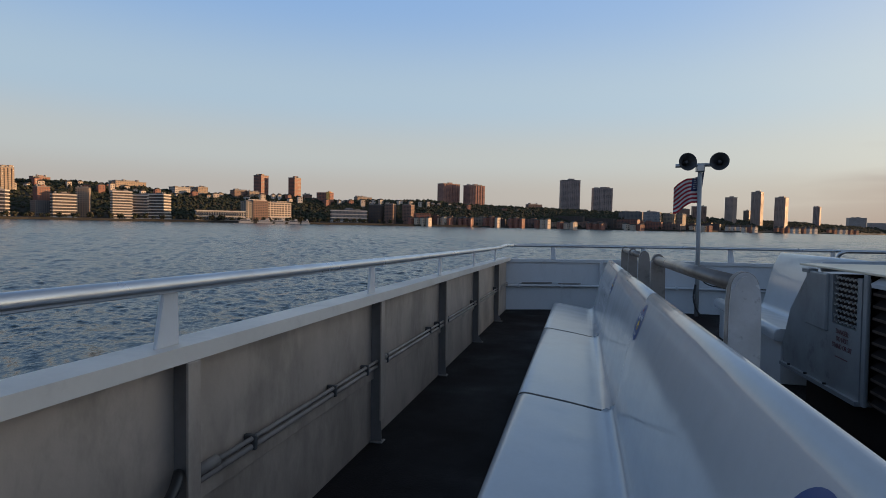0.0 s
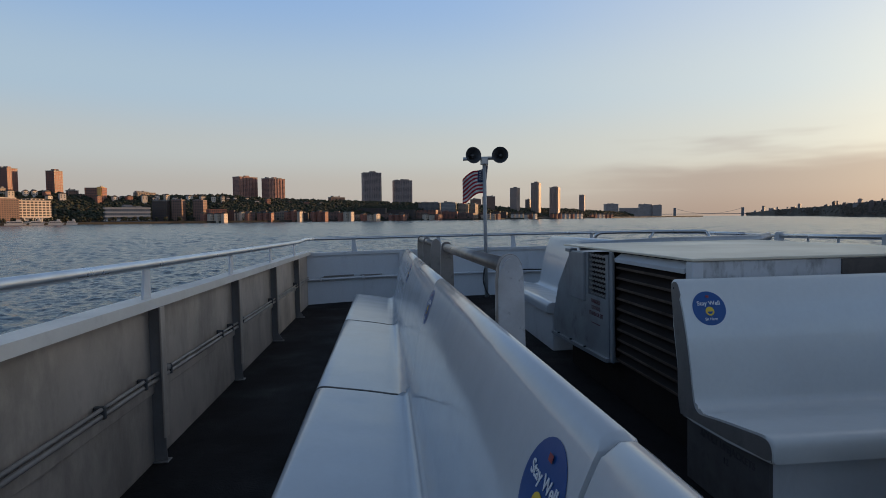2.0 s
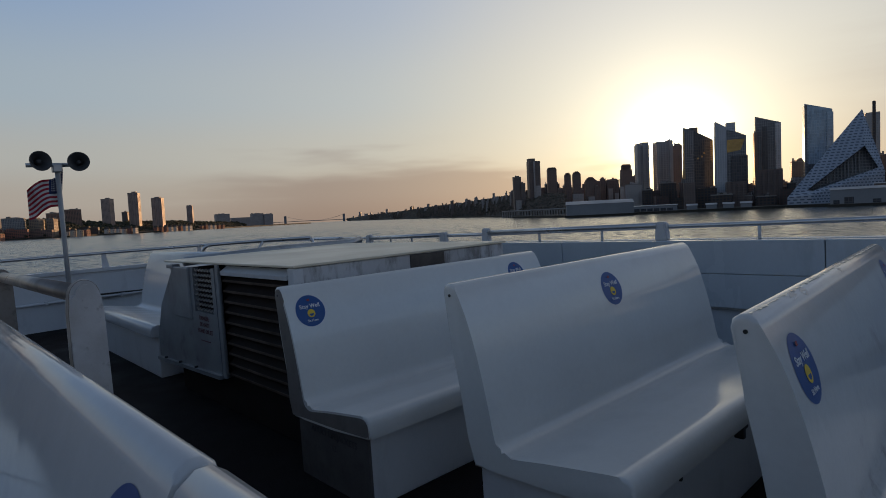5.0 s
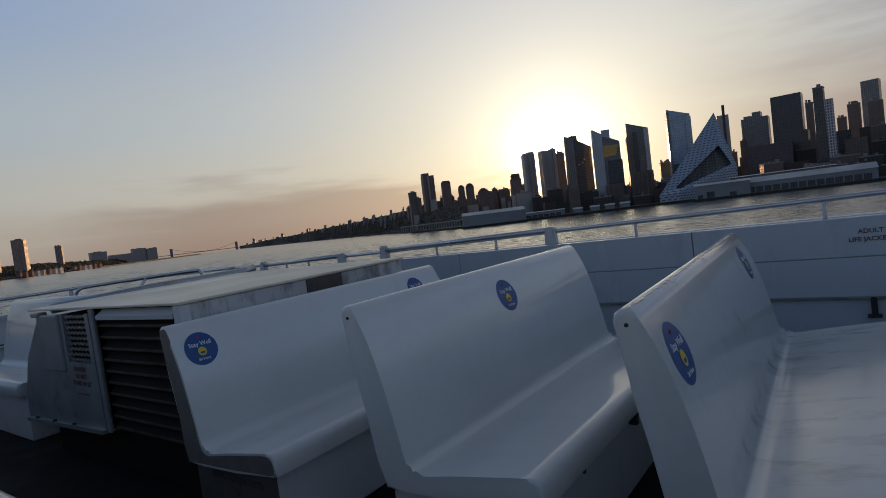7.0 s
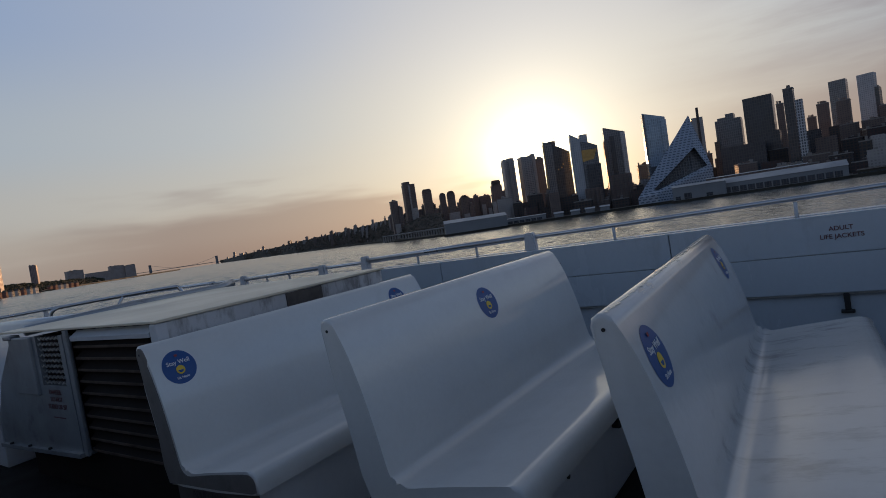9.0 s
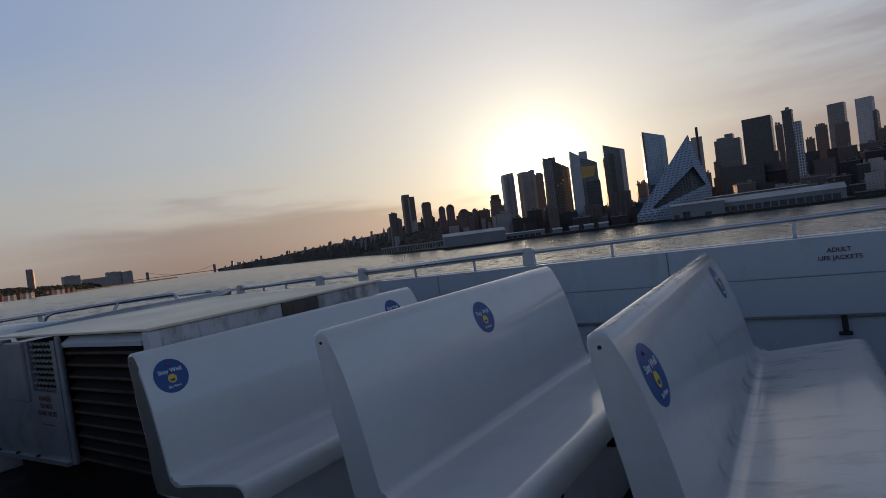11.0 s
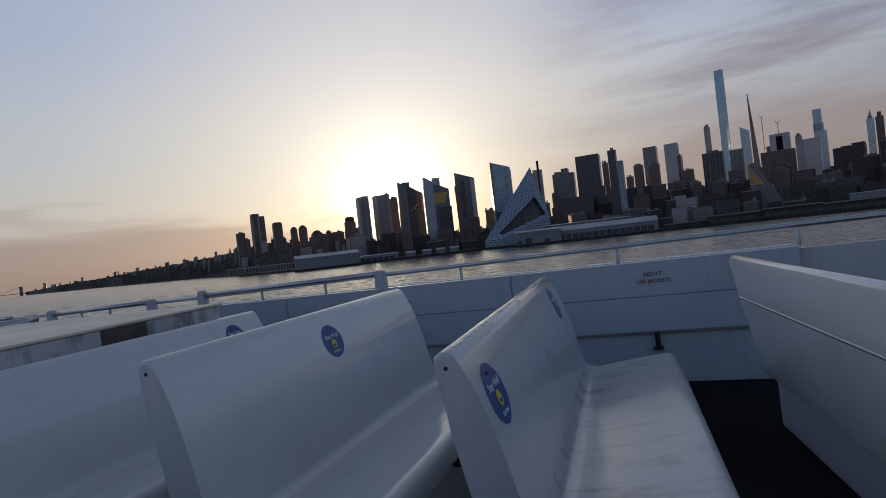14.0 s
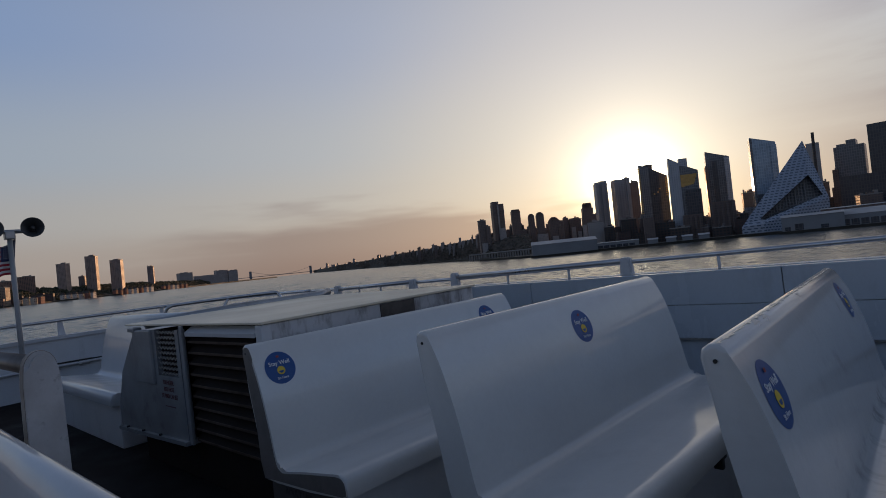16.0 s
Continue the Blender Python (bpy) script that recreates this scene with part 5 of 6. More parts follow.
tower("red brick block on the hilltop", -53.1, 1150, 27, 67, F_BRICK, turn=30)
tower("tan brick slab on the hilltop with vertical bays", -51.6, 1150, 30, 74, F_TAN, steps=((0.35, 0.25, 4),), turn=30, thick=0.4, piers=5)
tower("cream banded waterfront apartment block", -52.4, 1020, 43, 34, F_BAND, bands=8, turn=-14, thick=0.6)
tower("orange brick waterfront block", -49.1, 1060, 22, 42, F_BRICK, turn=24)
tower("blue-grey low waterfront block", -49.2, 1040, 25, 21, F_GREY, crown=0, turn=24)
tower("cream waterfront block with long balcony bands", -47.6, 1025, 32, 31, F_BAND, bands=8, turn=12, thick=0.5)
tower("beige brick waterfront apartment block", -46.2, 1060, 21, 43, F_TAN, turn=-14)
tower("white terraced block with curved balcony bands", -43.4, 1025, 29, 39, F_BAND, bands=11, turn=14, thick=0.5)
tower("white and blue banded apartment block", -41.9, 1045, 25, 35, F_BAND, bands=9, turn=-8, thick=0.4)
tower("yellow-cream banded waterfront block", -40.4, 1035, 33, 37, F_BAND, bands=9, turn=-28, thick=0.9)
tower("long low white pier building with rows of windows", -35.3, 1020, 78, 13, F_WHITE, crown=0, bands=2, turn=10, thick=0.2)
pier_house = empty("pier_house_windows", at(-35.3, 1018, 10))
for row in range(2):
    for k in range(20):
        bm = bmesh.new()
        box(bm, -36 + 3.7 * k, -34.2 + 3.7 * k, -1.6, -1.0, 5.2 + 6.6 * row, 9.0 + 6.6 * row)
        part("window", bm, F_BLACK, pier_house)
tagged(pier_house, "rows of dark windows in the white pier building", "windows")
tower("brown and cream hotel block with a roof sign", -31.2, 1060, 87, 30, F_HOTEL, crown=0.3, steps=((-0.2, 0.3, 4), (0.3, 0.25, 3)), turn=24, thick=0.3, wings=((-0.45, 0.12, 1.0, F_CREAM), (-0.2, 0.32, 1.06, F_BROWN), (0.25, 0.5, 0.32, F_WHITE)))
sign = empty("roof_sign", at(-32.4, 1062, 24))
for k, w in enumerate((2.6, 2.2, 2.6, 1.2, 2.6, 2.2)):
    bm = bmesh.new()
    box(bm, -9 + 3.4 * k, -9 + 3.4 * k + w, -0.3, 0.3, 38.0, 41.5)
    part("letter_bar", bm, HOUSE_W, sign)
bm = bmesh.new()
box(bm, -9.5, 11, -0.2, 0.2, 36.5, 37.6)
part("sign_frame", bm, STEEL, sign)
tagged(sign, "pale rooftop sign of plain bars on a steel frame", "roof sign")
tower("brown brick slab tower above the cliff", -31.7, 1300, 31, 94, F_BRICK, turn=45, thick=1.0)
tower("brown brick tower above the cliff", -28.6, 1300, 27, 92, F_BRICK, turn=42, thick=1.1)
# the amber wing stands in for the sun's glint on this end
tower("low brick block on the cliff", -25.7, 1250, 36, 60, F_BRICK, crown=0, turn=-25, thick=0.6, wings=((0.36, 0.2, 1.02, F_GLINT),))
tower("blue and white low waterfront terraces", -23.4, 1100, 69, 20, F_PALE, bands=4, steps=((0.0, 0.2, 5),), turn=6, thick=0.4)
tower("dark brown brick waterfront block", -20.7, 1150, 30, 33, F_DARK, turn=-22, thick=0.7)
tower("brown brick waterfront apartment block", -19.3, 1150, 24, 35, F_BROWN, turn=-22, thick=1.0)
tower("brown brick waterfront apartment block", -17.5, 1160, 25, 35, F_BROWN, turn=-22, thick=1.0)
tower("low red brick waterfront block", -16.1, 1120, 35, 18, F_BRICK, crown=0, turn=14)
tower("red-brown brick slab tower", -13.5, 1450, 57, 99, F_ROSE, crown=0.2, turn=36, thick=0.5, piers=6)
tower("red-brown brick slab tower", -10.95, 1450, 55, 96, F_ROSE, crown=0.2, turn=36, thick=0.5, piers=6)
tower("dark tall slab tower", -1.57, 1500, 52, 116, F_MAUVE, crown=0.3, turn=14, thick=0.5, piers=4)
tower("dark grey slab tower", 1.48, 1500, 52, 96, F_MAUVE, crown=0.3, turn=14, thick=0.5, piers=4)
tower("long dark brown waterfront block", -1.65, 1330, 74, 22, F_DARK, crown=0, turn=-20, thick=0.2)
tower("dark brown brick waterfront block", 1.4, 1330, 66, 18, F_DARK, crown=0, turn=-20, thick=0.25)
tower("dark brown brick waterfront block", 4.0, 1330, 49, 17, F_BRICK, crown=0, turn=-22, thick=0.35)
tower("blue-grey waterfront apartment block", 4.2, 1420, 56, 35, F_GREY, turn=-8, thick=0.5)
tower("blue-grey waterfront apartment block", 6.1, 1400, 39, 35, F_PALE, turn=-10, thick=0.6)
tower("sunlit tan waterfront block", 7.6, 1400, 26, 31, F_TAN, turn=-32, thick=0.9)
tower("sunlit tan waterfront block", 8.65, 1400, 20, 31, F_TAN, turn=-34, thick=0.9)
tower("brown block behind the trees", 10.1, 1600, 36, 56, F_BROWN, turn=10)
tower("sunlit orange-tan brick tower", 12.7, 1700, 29, 84, F_WARM, turn=-34, thick=0.7)
tower("tan-grey tower with dark bays", 14.76, 1750, 30, 101, F_WARM, crown=0.45, turn=-20, thick=0.8, piers=3)
tower("tan-grey tower with dark bays", 16.6, 1750, 32, 86, F_WARM, crown=0.45, turn=-20, thick=0.8, piers=3)
tower("slim grey far tower", 19.2, 2000, 20, 70, F_MAUVE, turn=-15)
tower("low grey far block", 14.0, 1800, 18, 52, F_GREY, turn=-20)
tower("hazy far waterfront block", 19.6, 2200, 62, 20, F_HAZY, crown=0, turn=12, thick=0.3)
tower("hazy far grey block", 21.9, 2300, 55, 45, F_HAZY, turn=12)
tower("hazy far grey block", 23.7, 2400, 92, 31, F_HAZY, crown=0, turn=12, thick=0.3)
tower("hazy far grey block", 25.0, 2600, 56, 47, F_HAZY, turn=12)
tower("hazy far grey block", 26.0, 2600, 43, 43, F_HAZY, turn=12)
shore = random.Random(5)
for k in range(18):
    az = -17.5 + 29.5 * (k + 0.5) / 18
    d = float(np.interp(az, [-20, -10, 0, 8, 14], [1080, 1160, 1290, 1360, 1560])) + 20
    tower("long low brown waterfront row", round(az, 2), round(d), round(d * radians(1.6), 1), round(shore.uniform(7, 14), 1), shore.choice((F_DARK, F_BROWN, F_BRICK, F_TAN)), crown=0, turn=-16, thick=0.3, steps=((shore.uniform(-0.3, 0.3), 0.3, 2.5),))
for a0, a1, d, n, h in ((-17.4, -15.0, 1108, 4, 16), (-14.6, -12.9, 1140, 3, 18), (-12.4, -10.8, 1150, 3, 17), (-9.9, -8.1, 1170, 3, 21), (-7.4, -5.7, 1190, 3, 20), (-4.8, -3.2, 1215, 3, 19), (-2.6, -0.6, 1250, 3, 14), (0.2, 2.0, 1285, 3, 14), (3.6, 5.6, 1320, 3, 13), (9.4, 11.4, 1410, 4, 13)):
    houses("small sunlit town house on the bank", a0, a1, d, n, h, shore.choice((HOUSE, HOUSE, BRICK_WALL)), 2.5)
houses("small white peaked house on the bank", 12.4, 15.0, 1540, 6, 13, HOUSE_W, 5, 55)
houses("small white peaked house on the bank", 16.2, 19.4, 1660, 8, 12, HOUSE_W, 5, 55)
houses("small white peaked house on the bank", 20.0, 22.2, 1830, 6, 11, HOUSE_W, 4, 55)
for az, d, w, z, paint in ((-49.2, 1200, 30, 64, F_BRICK), (-42.9, 1215, 62, 64, F_TAN), (-38.3, 1220, 58, 58, F_WHITE), (-36.9, 1225, 22, 60, F_TAN), (-33.4, 1240, 46, 57, F_BROWN), (-32.4, 1240, 24, 55, F_TAN), (-27.4, 1262, 20, 54, F_BROWN), (-22.0, 1290, 40, 53, F_TAN), (-5.0, 1400, 40, 49, F_BROWN), (8.8, 1580, 30, 48, F_BROWN)):
    tower("low brick block on the cliff edge", az, d, w, z, paint, crown=0.3, turn=30, thick=0.4)
cliff = random.Random(21)
for k in range(64):
    az = -52.0 + 46 * (k + cliff.random()) / 64
    d = float(np.interp(az, [-53, -43, -33.6, -24.6, -15.6, -6], [1200, 1220, 1250, 1280, 1310, 1380])) - cliff.choice((16, 30, 46))
    z = float(np.interp(az, CREST_AZ, CREST_Z)) + cliff.uniform(-8, 2.5)
    hill_house(az, d, z, cliff.uniform(6.5, 11), cliff.choice((HOUSE, HOUSE_W, HOUSE, BRICK_WALL)), cliff.uniform(15, 40))
waterfront_trees()


def bridge():
    b = empty("suspension_bridge", Matrix())
    pts = []
    for az in (27.6, 33.2):
        a = radians(az)
        q = Vector((4500 * math.sin(a), 4500 * math.cos(a), 0))
        pts.append(q)
        bm = bmesh.new()
        box(bm, -9, 9, -6, 6, WATER, 52)
        part("tower", bm, STEEL, b, m=pose(q.x, q.y, 0, 0, 0, -az))
    d = (pts[1] - pts[0])
    bm = bmesh.new()
    tube(bm, [pts[0] - d * 0.5 + Vector((0, 0, 8)), pts[1] + d * 0.5 + Vector((0, 0, 8))], 2.2, 6)
    part("road_deck", bm, STEEL, b)
    bm = bmesh.new()
    line = [pts[0] + d * t + Vector((0, 0, 10 + 40 * (2 * t - 1) ** 2)) for t in (k / 16 for k in range(17))]
    tube(bm, line, 0.9, 5)
    part("main_cable", bm, STEEL, b)
    tagged(b, "far grey suspension bridge over the river", "bridge")


bridge()

# eastern shore: wooded rise, then the towers of the city
bank("bank_east_far", "dark river bank below the far woods", [(36, 3600), (39, 2700), (42, 1900), (45, 1450), (47, 1200), (49, 930), (51, 720)], 3.0, 900, EARTH)
bank("bank_east", "stone and timber edge of the city bank", [(50, 730), (54, 600), (58, 560), (66, 575), (74, 590), (79, 560), (90, 540), (100, 535), (112, 540), (140, 560)], 2.2, 900, EARTH)
hillside("wooded_rise", "wooded rise and hazy far houses along the river", [(33.5, 14, 4400), (36, 26, 3300), (38.5, 30, 2700), (41, 33, 2100), (44, 35, 1750), (47, 35, 1400), (49.5, 33, 1080), (51.5, 30, 960), (55, 26, 900)], 120, 9, 4.6, 190, HAZED_WOOD)
rnd = random.Random(3)
RIDGE_AZ, RIDGE_EL, RIDGE_D = [33.5, 36, 38.5, 41, 44, 47, 49.5, 51.5, 55], [0.22, 0.5, 0.72, 1.0, 1.25, 1.55, 1.85, 2.0, 1.8], [4400, 3300, 2700, 2100, 1700, 1350, 1050, 900, 880]
for k in range(58):
    az = 34.0 + 17.0 * k / 57 + rnd.uniform(-0.15, 0.15)
    d = float(np.interp(az, RIDGE_AZ, RIDGE_D)) + rnd.uniform(-60, 20)
    el = float(np.interp(az, RIDGE_AZ, RIDGE_EL)) + rnd.uniform(-0.45, 0.12) + (0.3 if k % 9 == 3 else 0.0)
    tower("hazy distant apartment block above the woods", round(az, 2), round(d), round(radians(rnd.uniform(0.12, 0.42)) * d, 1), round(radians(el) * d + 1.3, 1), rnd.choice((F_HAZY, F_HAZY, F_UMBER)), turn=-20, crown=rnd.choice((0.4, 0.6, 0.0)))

# apartment towers on the rise, brown against the light
tower("grey-brown stepped apartment tower", 50.53, 900, 13.1, 54.5, F_UMBER, crown=0.5, turn=12, wings=((0.72, 0.6, 0.85, None), (0.3, 1.2, 0.42, F_STONE)))
tower("tall grey-brown apartment tower in two slabs", 52.2, 920, 21.5, 80, F_UMBER, crown=0, turn=14, steps=((-0.2, 0.56, 4.2),), wings=((0.22, 0.5, 0.55, F_STONE), (-0.05, 0.12, 0.99, F_STONE)))
tower("dark brown tower with rounded top", 53.95, 940, 15.9, 67, F_UMBER, crown=0, turn=10, steps=((0, 0.92, 1.4), (0, 0.78, 2.8)), wings=((0.75, 0.5, 0.55, None), (-0.3, 0.9, 0.4, F_STONE)))
tower("rounded brown apartment tower", 55.45, 960, 11.0, 57, F_UMBER, crown=0, turn=8, steps=((0, 0.9, 1.6), (0, 0.7, 3.0), (0, 0.4, 4.0)))
tower("rounded brown apartment tower", 56.3, 960, 13.8, 58, F_UMBER, crown=0, turn=8, steps=((0, 0.9, 1.6), (0, 0.7, 3.2), (0, 0.4, 4.4)), wings=((0.1, 1.4, 0.5, F_STONE),))
tower("brown domed apartment block", 57.6, 960, 17.9, 47, F_UMBER, crown=0, turn=8, steps=((0, 0.86, 1.6), (0, 0.66, 3.4), (0, 0.4, 4.8)), wings=((0.6, 0.5, 0.8, None), (0, 0.6, 0.5, F_STONE)))
tower("low brown apartment block", 58.75, 1000, 9.6, 49, F_UMBER, turn=9, steps=((-0.2, 0.3, 3),))
tower("low brown apartment block", 59.6, 1000, 22, 46, F_UMBER, turn=9, steps=((0.15, 0.3, 3), (-0.3, 0.2, 2)), wings=((-0.2, 0.35, 0.75, F_STONE), (0.3, 0.3, 0.6, F_STONE)))
tower("stepped brown apartment tower", 60.9, 960, 18.9, 60, F_UMBER, crown=0, turn=9, steps=((0, 0.82, 6.5), (0, 0.7, 8.5)), wings=((0.42, 0.3, 0.7, F_STONE), (-0.42, 0.3, 0.6, F_STONE)))

# pale slab towers behind the sun's edge
tower("slender pale apartment tower in two shafts", 62.35, 800, 18.5, 81, F_PIER, crown=0, turn=16, steps=((0.2, 0.55, 3.2), (-0.35, 0.2, 2.0)), wings=((-0.40, 0.18, 0.985, F_STONE), (0.02, 0.12, 0.99, F_STONE), (-0.3, 0.35, 0.32, F_STONE), (0.3, 0.4, 0.34, F_STONE)))
tower("slender pale apartment tower with a bright pier", 64.2, 800, 24.5, 83, F_PIER, crown=0, turn=16, steps=((0.36, 0.26, 1.8),), wings=((-0.42, 0.16, 0.97, F_STONE), (0.38, 0.2, 1.01, F_STONE), (-0.3, 0.35, 0.3, F_STONE), (0.32, 0.5, 0.36, F_STONE)))
tower("slim dark apartment tower", 65.42, 860, 13.2, 82, F_UMBER, crown=0.6, turn=8)


def slanted_glass_tower():
    """A dark glass tower: a tall left shaft with sun glints coloured amber, the roof falling to the other side."""
    b = empty("building", at(67.05, 760, 10))
    h = 90
    bm = bmesh.new()
    prism(bm, [(-16, 0), (16.5, 0), (16.5, h - 8), (-4, h + 4), (-5, h + 7), (-12, h + 7)], lambda u, v, w: (u, w - 10, v), 20)
    part("wall", bm, F_BLACK, b)
    bm = bmesh.new()
    prism(bm, [(-17, 24), (-4.5, 24), (-4.5, h + 4.5), (-16, h + 8.5)], lambda u, v, w: (u, w - 11.6, v), 2)
    part("shaft", bm, F_SLATE, b, "slate grey glass shaft")
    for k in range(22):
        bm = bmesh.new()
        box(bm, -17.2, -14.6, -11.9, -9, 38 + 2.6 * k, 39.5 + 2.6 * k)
        part("glint_edge", bm, GLINT, b, "amber window, sun glint in its colour" if k == 0 else "")
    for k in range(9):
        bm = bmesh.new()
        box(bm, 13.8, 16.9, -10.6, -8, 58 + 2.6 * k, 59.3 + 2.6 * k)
        part("glint_edge", bm, GLINT, b)
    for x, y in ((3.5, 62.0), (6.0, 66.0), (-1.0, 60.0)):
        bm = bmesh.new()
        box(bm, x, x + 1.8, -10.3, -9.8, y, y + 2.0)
        part("glint_window", bm, GLINT, b)
    bm = bmesh.new()
    box(bm, -8, 1, -6, 4, h - 2, h + 8.4)
    part("plant_room", bm, F_UMBER, b)
    bm = bmesh.new()
    tube(bm, [(-5, 0, h + 8), (-2, 0, h + 14), (3, 0, h + 11)], 0.35, 5)
    part("roof_crane", bm, STEEL, b, "small roof crane")
    return tagged(b, "dark glass tower with a roof that falls to one side", "building")


def notched_tower():
    """A tower of two faces: a pale gridded slab and a dark glass side with a sun reflection coloured amber, its roof
    cut to a point.
    """
    b = empty("building", at(69.8, 720, 6))
    bm = bmesh.new()
    prism(bm, [(-15.5, 0), (-4.5, 0), (-4.5, 90), (-15.5, 97)], lambda u, v, w: (u, w - 10, v), 16)
    part("slab", bm, F_PALEGRID, b, "pale gridded slab")
    bm = bmesh.new()
    prism(bm, [(-4.5, 0), (15, 0), (15, 79.5), (5, 84.5), (-4.5, 87)], lambda u, v, w: (u, w - 9, v), 16)
    part("wall", bm, F_SLATE, b)
    bm = bmesh.new()
    box(bm, -4, 5, -6, 4, 84, 95)
    part("plant_room", bm, F_PALEGRID, b)
    bm = bmesh.new()
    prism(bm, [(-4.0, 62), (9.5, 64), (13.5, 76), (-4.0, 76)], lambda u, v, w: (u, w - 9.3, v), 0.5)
    part("glint_band", bm, F_GLINT, b, "amber glass, sun reflection in its colour")
    bm = bmesh.new()
    box(bm, 0, 16, -12, -2, 0, 58)
    part("lower_block", bm, F_BLACK, b, "dark lower glass block")
    return tagged(b, "pale and dark glass tower with an amber-coloured sun reflection", "building")


slanted_glass_tower()
notched_tower()
tower("pale glass tower with a slanted roof", 72.7, 760, 27, 93, F_SLATE, slant=9, crown=0, turn=6, thick=0.5, wings=((-0.5, 0.12, 0.86, F_UMBER), (-0.14, 0.2, 0.92, F_BLACK), (0.38, 0.22, 0.95, F_PALEGRID)))
tower("brown masonry riverside block", 72.7, 690, 27, 33, F_UMBER, crown=0, turn=5, piers=5)
tower("brown masonry riverside block", 70.2, 680, 20, 22, F_UMBER, crown=0, turn=5, piers=4)
tower("low dark block by the river", 67.6, 690, 26, 17, F_DARK, crown=0, turn=4)
tower("low grey block by the river", 66.4, 680, 12, 24, F_UMBER, crown=0, turn=4)
tower("low brown block behind the pyramid", 74.9, 760, 14, 42, F_UMBER, turn=8, steps=((0.2, 0.4, 4),))
tower("blue glass apartment tower", 76.3, 720, 26.5, 96, F_GLASS, crown=0, slant=8, turn=8, thick=0.6, wings=((0.40, 0.24, 0.93, F_GLASS), (-0.46, 0.1, 1.02, F_SLATE), (0.0, 0.9, 0.42, F_BLACK)))


def pyramid_block():
    """A white lattice block that rises from one low corner to a sharp peak, open in the middle to a dark courtyard."""
    b = empty("pyramid_block", at(77.4, 620))
    low, front, foot, back = (Vector(q) for q in ((-35.5, 0, 9), (-16, -6, 10.5), (37.5, 20, 29), (0, 62, 22)))
    peak = Vector((21.8, 32, 86.5))
    court = [Vector(q) for q in ((-19.5, 2.5, 15.5), (23.0, 17, 52), (33.0, 19, 32.0), (-15.6, -2.5, 14.0))]
    bm = bmesh.new()
    base = [low, front, foot, back]
    ground = [bm.verts.new((q.x, q.y, 0)) for q in base]
    rim = [bm.verts.new(q) for q in base]
    top = bm.verts.new(peak)
    c = [bm.verts.new(q) for q in court]
    for i in range(4):
        bm.faces.new((ground[i], ground[(i + 1) % 4], rim[(i + 1) % 4], rim[i]))
    bm.faces.new((rim[0], c[0], c[1], top))
    bm.faces.new((top, c[1], c[2], rim[2]))
    bm.faces.new((rim[2], c[2], c[3], rim[1]))
    bm.faces.new((rim[1], c[3], c[0], rim[0]))
    bm.faces.new((rim[2], rim[3], top))
    bm.faces.new((rim[3], rim[0], top))
    part("lattice_shell", bm, F_LATTICE, b, "white lattice of window bands")
    bm = bmesh.new()
    edge = [bm.verts.new(q + Vector((0, 0.1, -0.1))) for q in court]
    deep = [bm.verts.new(Vector((q.x * 0.97, q.y + 7.0, q.z * 0.98))) for q in court]
    for i in range(4):
        bm.faces.new((deep[i], deep[(i + 1) % 4], edge[(i + 1) % 4], edge[i]))
    bm.faces.new(deep)
    part("courtyard_wall", bm, F_COURT, b, "dark gridded walls of the open courtyard")
    for k in range(15):
        f = (k + 0.6) / 16
        a = court[0].lerp(court[1], f)
        z = court[3].lerp(court[2], f).z
        bm = bmesh.new()
        box(bm, a.x - 0.35, a.x + 0.35, a.y + 4.2, a.y + 4.9, z - 1.5, a.z - 1.0)
        part("courtyard_pier", bm, F_SLATE, b, "thin slate pier" if k == 0 else "")
    return tagged(b, "white sloping pyramid-shaped apartment block with an open courtyard", "building")


pyramid_block()
bm = bmesh.new()
tube(bm, [(0, 0, 0), (0, 0, 98.5)], 1.4, 10)
tagged(part("chimney", bm, F_DARK, m=at(80.08, 700)), "tall dark brick power station chimney", "chimney")
tower("tan office block behind the chimney", 79.95, 760, 13.7, 88, F_STONE, crown=0, turn=6)
tower("grey stepped office block", 82.5, 780, 30.3, 81, F_SLATE, crown=0, turn=-6, steps=((0.08, 0.32, 6.5), (-0.25, 0.3, 3.0)), wings=((-0.5, 0.2, 0.72, F_UMBER),))
tower("large dark glass office tower", 84.93, 760, 31.8, 98, F_BLACK, crown=0, turn=-6, wings=((0.1, 1.06, 0.6, F_BLACK),))
tower("broad dark lower block", 83.4, 720, 46, 44, F_BLACK, crown=0, turn=-4)
tower("brown brick apartment tower", 86.48, 860, 8.6, 95, F_UMBER, turn=-8)
tower("black glass slab tower", 87.2, 730, 10.5, 95, F_BLACK, turn=-8, thick=1.2)
tower("white gridded office slab", 87.85, 715, 7.4, 80, F_WHITEGRID, crown=0, turn=-10)
tower("brown brick apartment tower", 88.6, 980, 11.3, 80, F_UMBER, turn=-8)
tower("brown brick apartment tower", 89.45, 960, 14.7, 94, F_UMBER, turn=-8, steps=((0.0, 0.4, 4),))
tower("grey glass office tower", 90.63, 1020, 23.1, 129, F_SLATE, crown=0, turn=-10)
tower("brown brick apartment tower", 90.84, 930, 16, 90, F_UMBER, turn=-8, crown=0.3)
tower("pale grey glass tower", 92.49, 1020, 22.5, 129, F_PALEGRID, crown=0, turn=-12, wings=((0.62, 0.24, 0.84, F_BLACK),))
tower("brown brick city block", 93.64, 960, 18.8, 76, F_UMBER, crown=0.3, turn=-8)
tower("dark brown broad tower", 95.87, 820, 25.6, 83, F_FINE, crown=0.5, turn=-6, piers=4)
tower("slim grey stone tower", 95.61, 1150, 10.3, 162, F_STONE, crown=0.6, turn=-8)
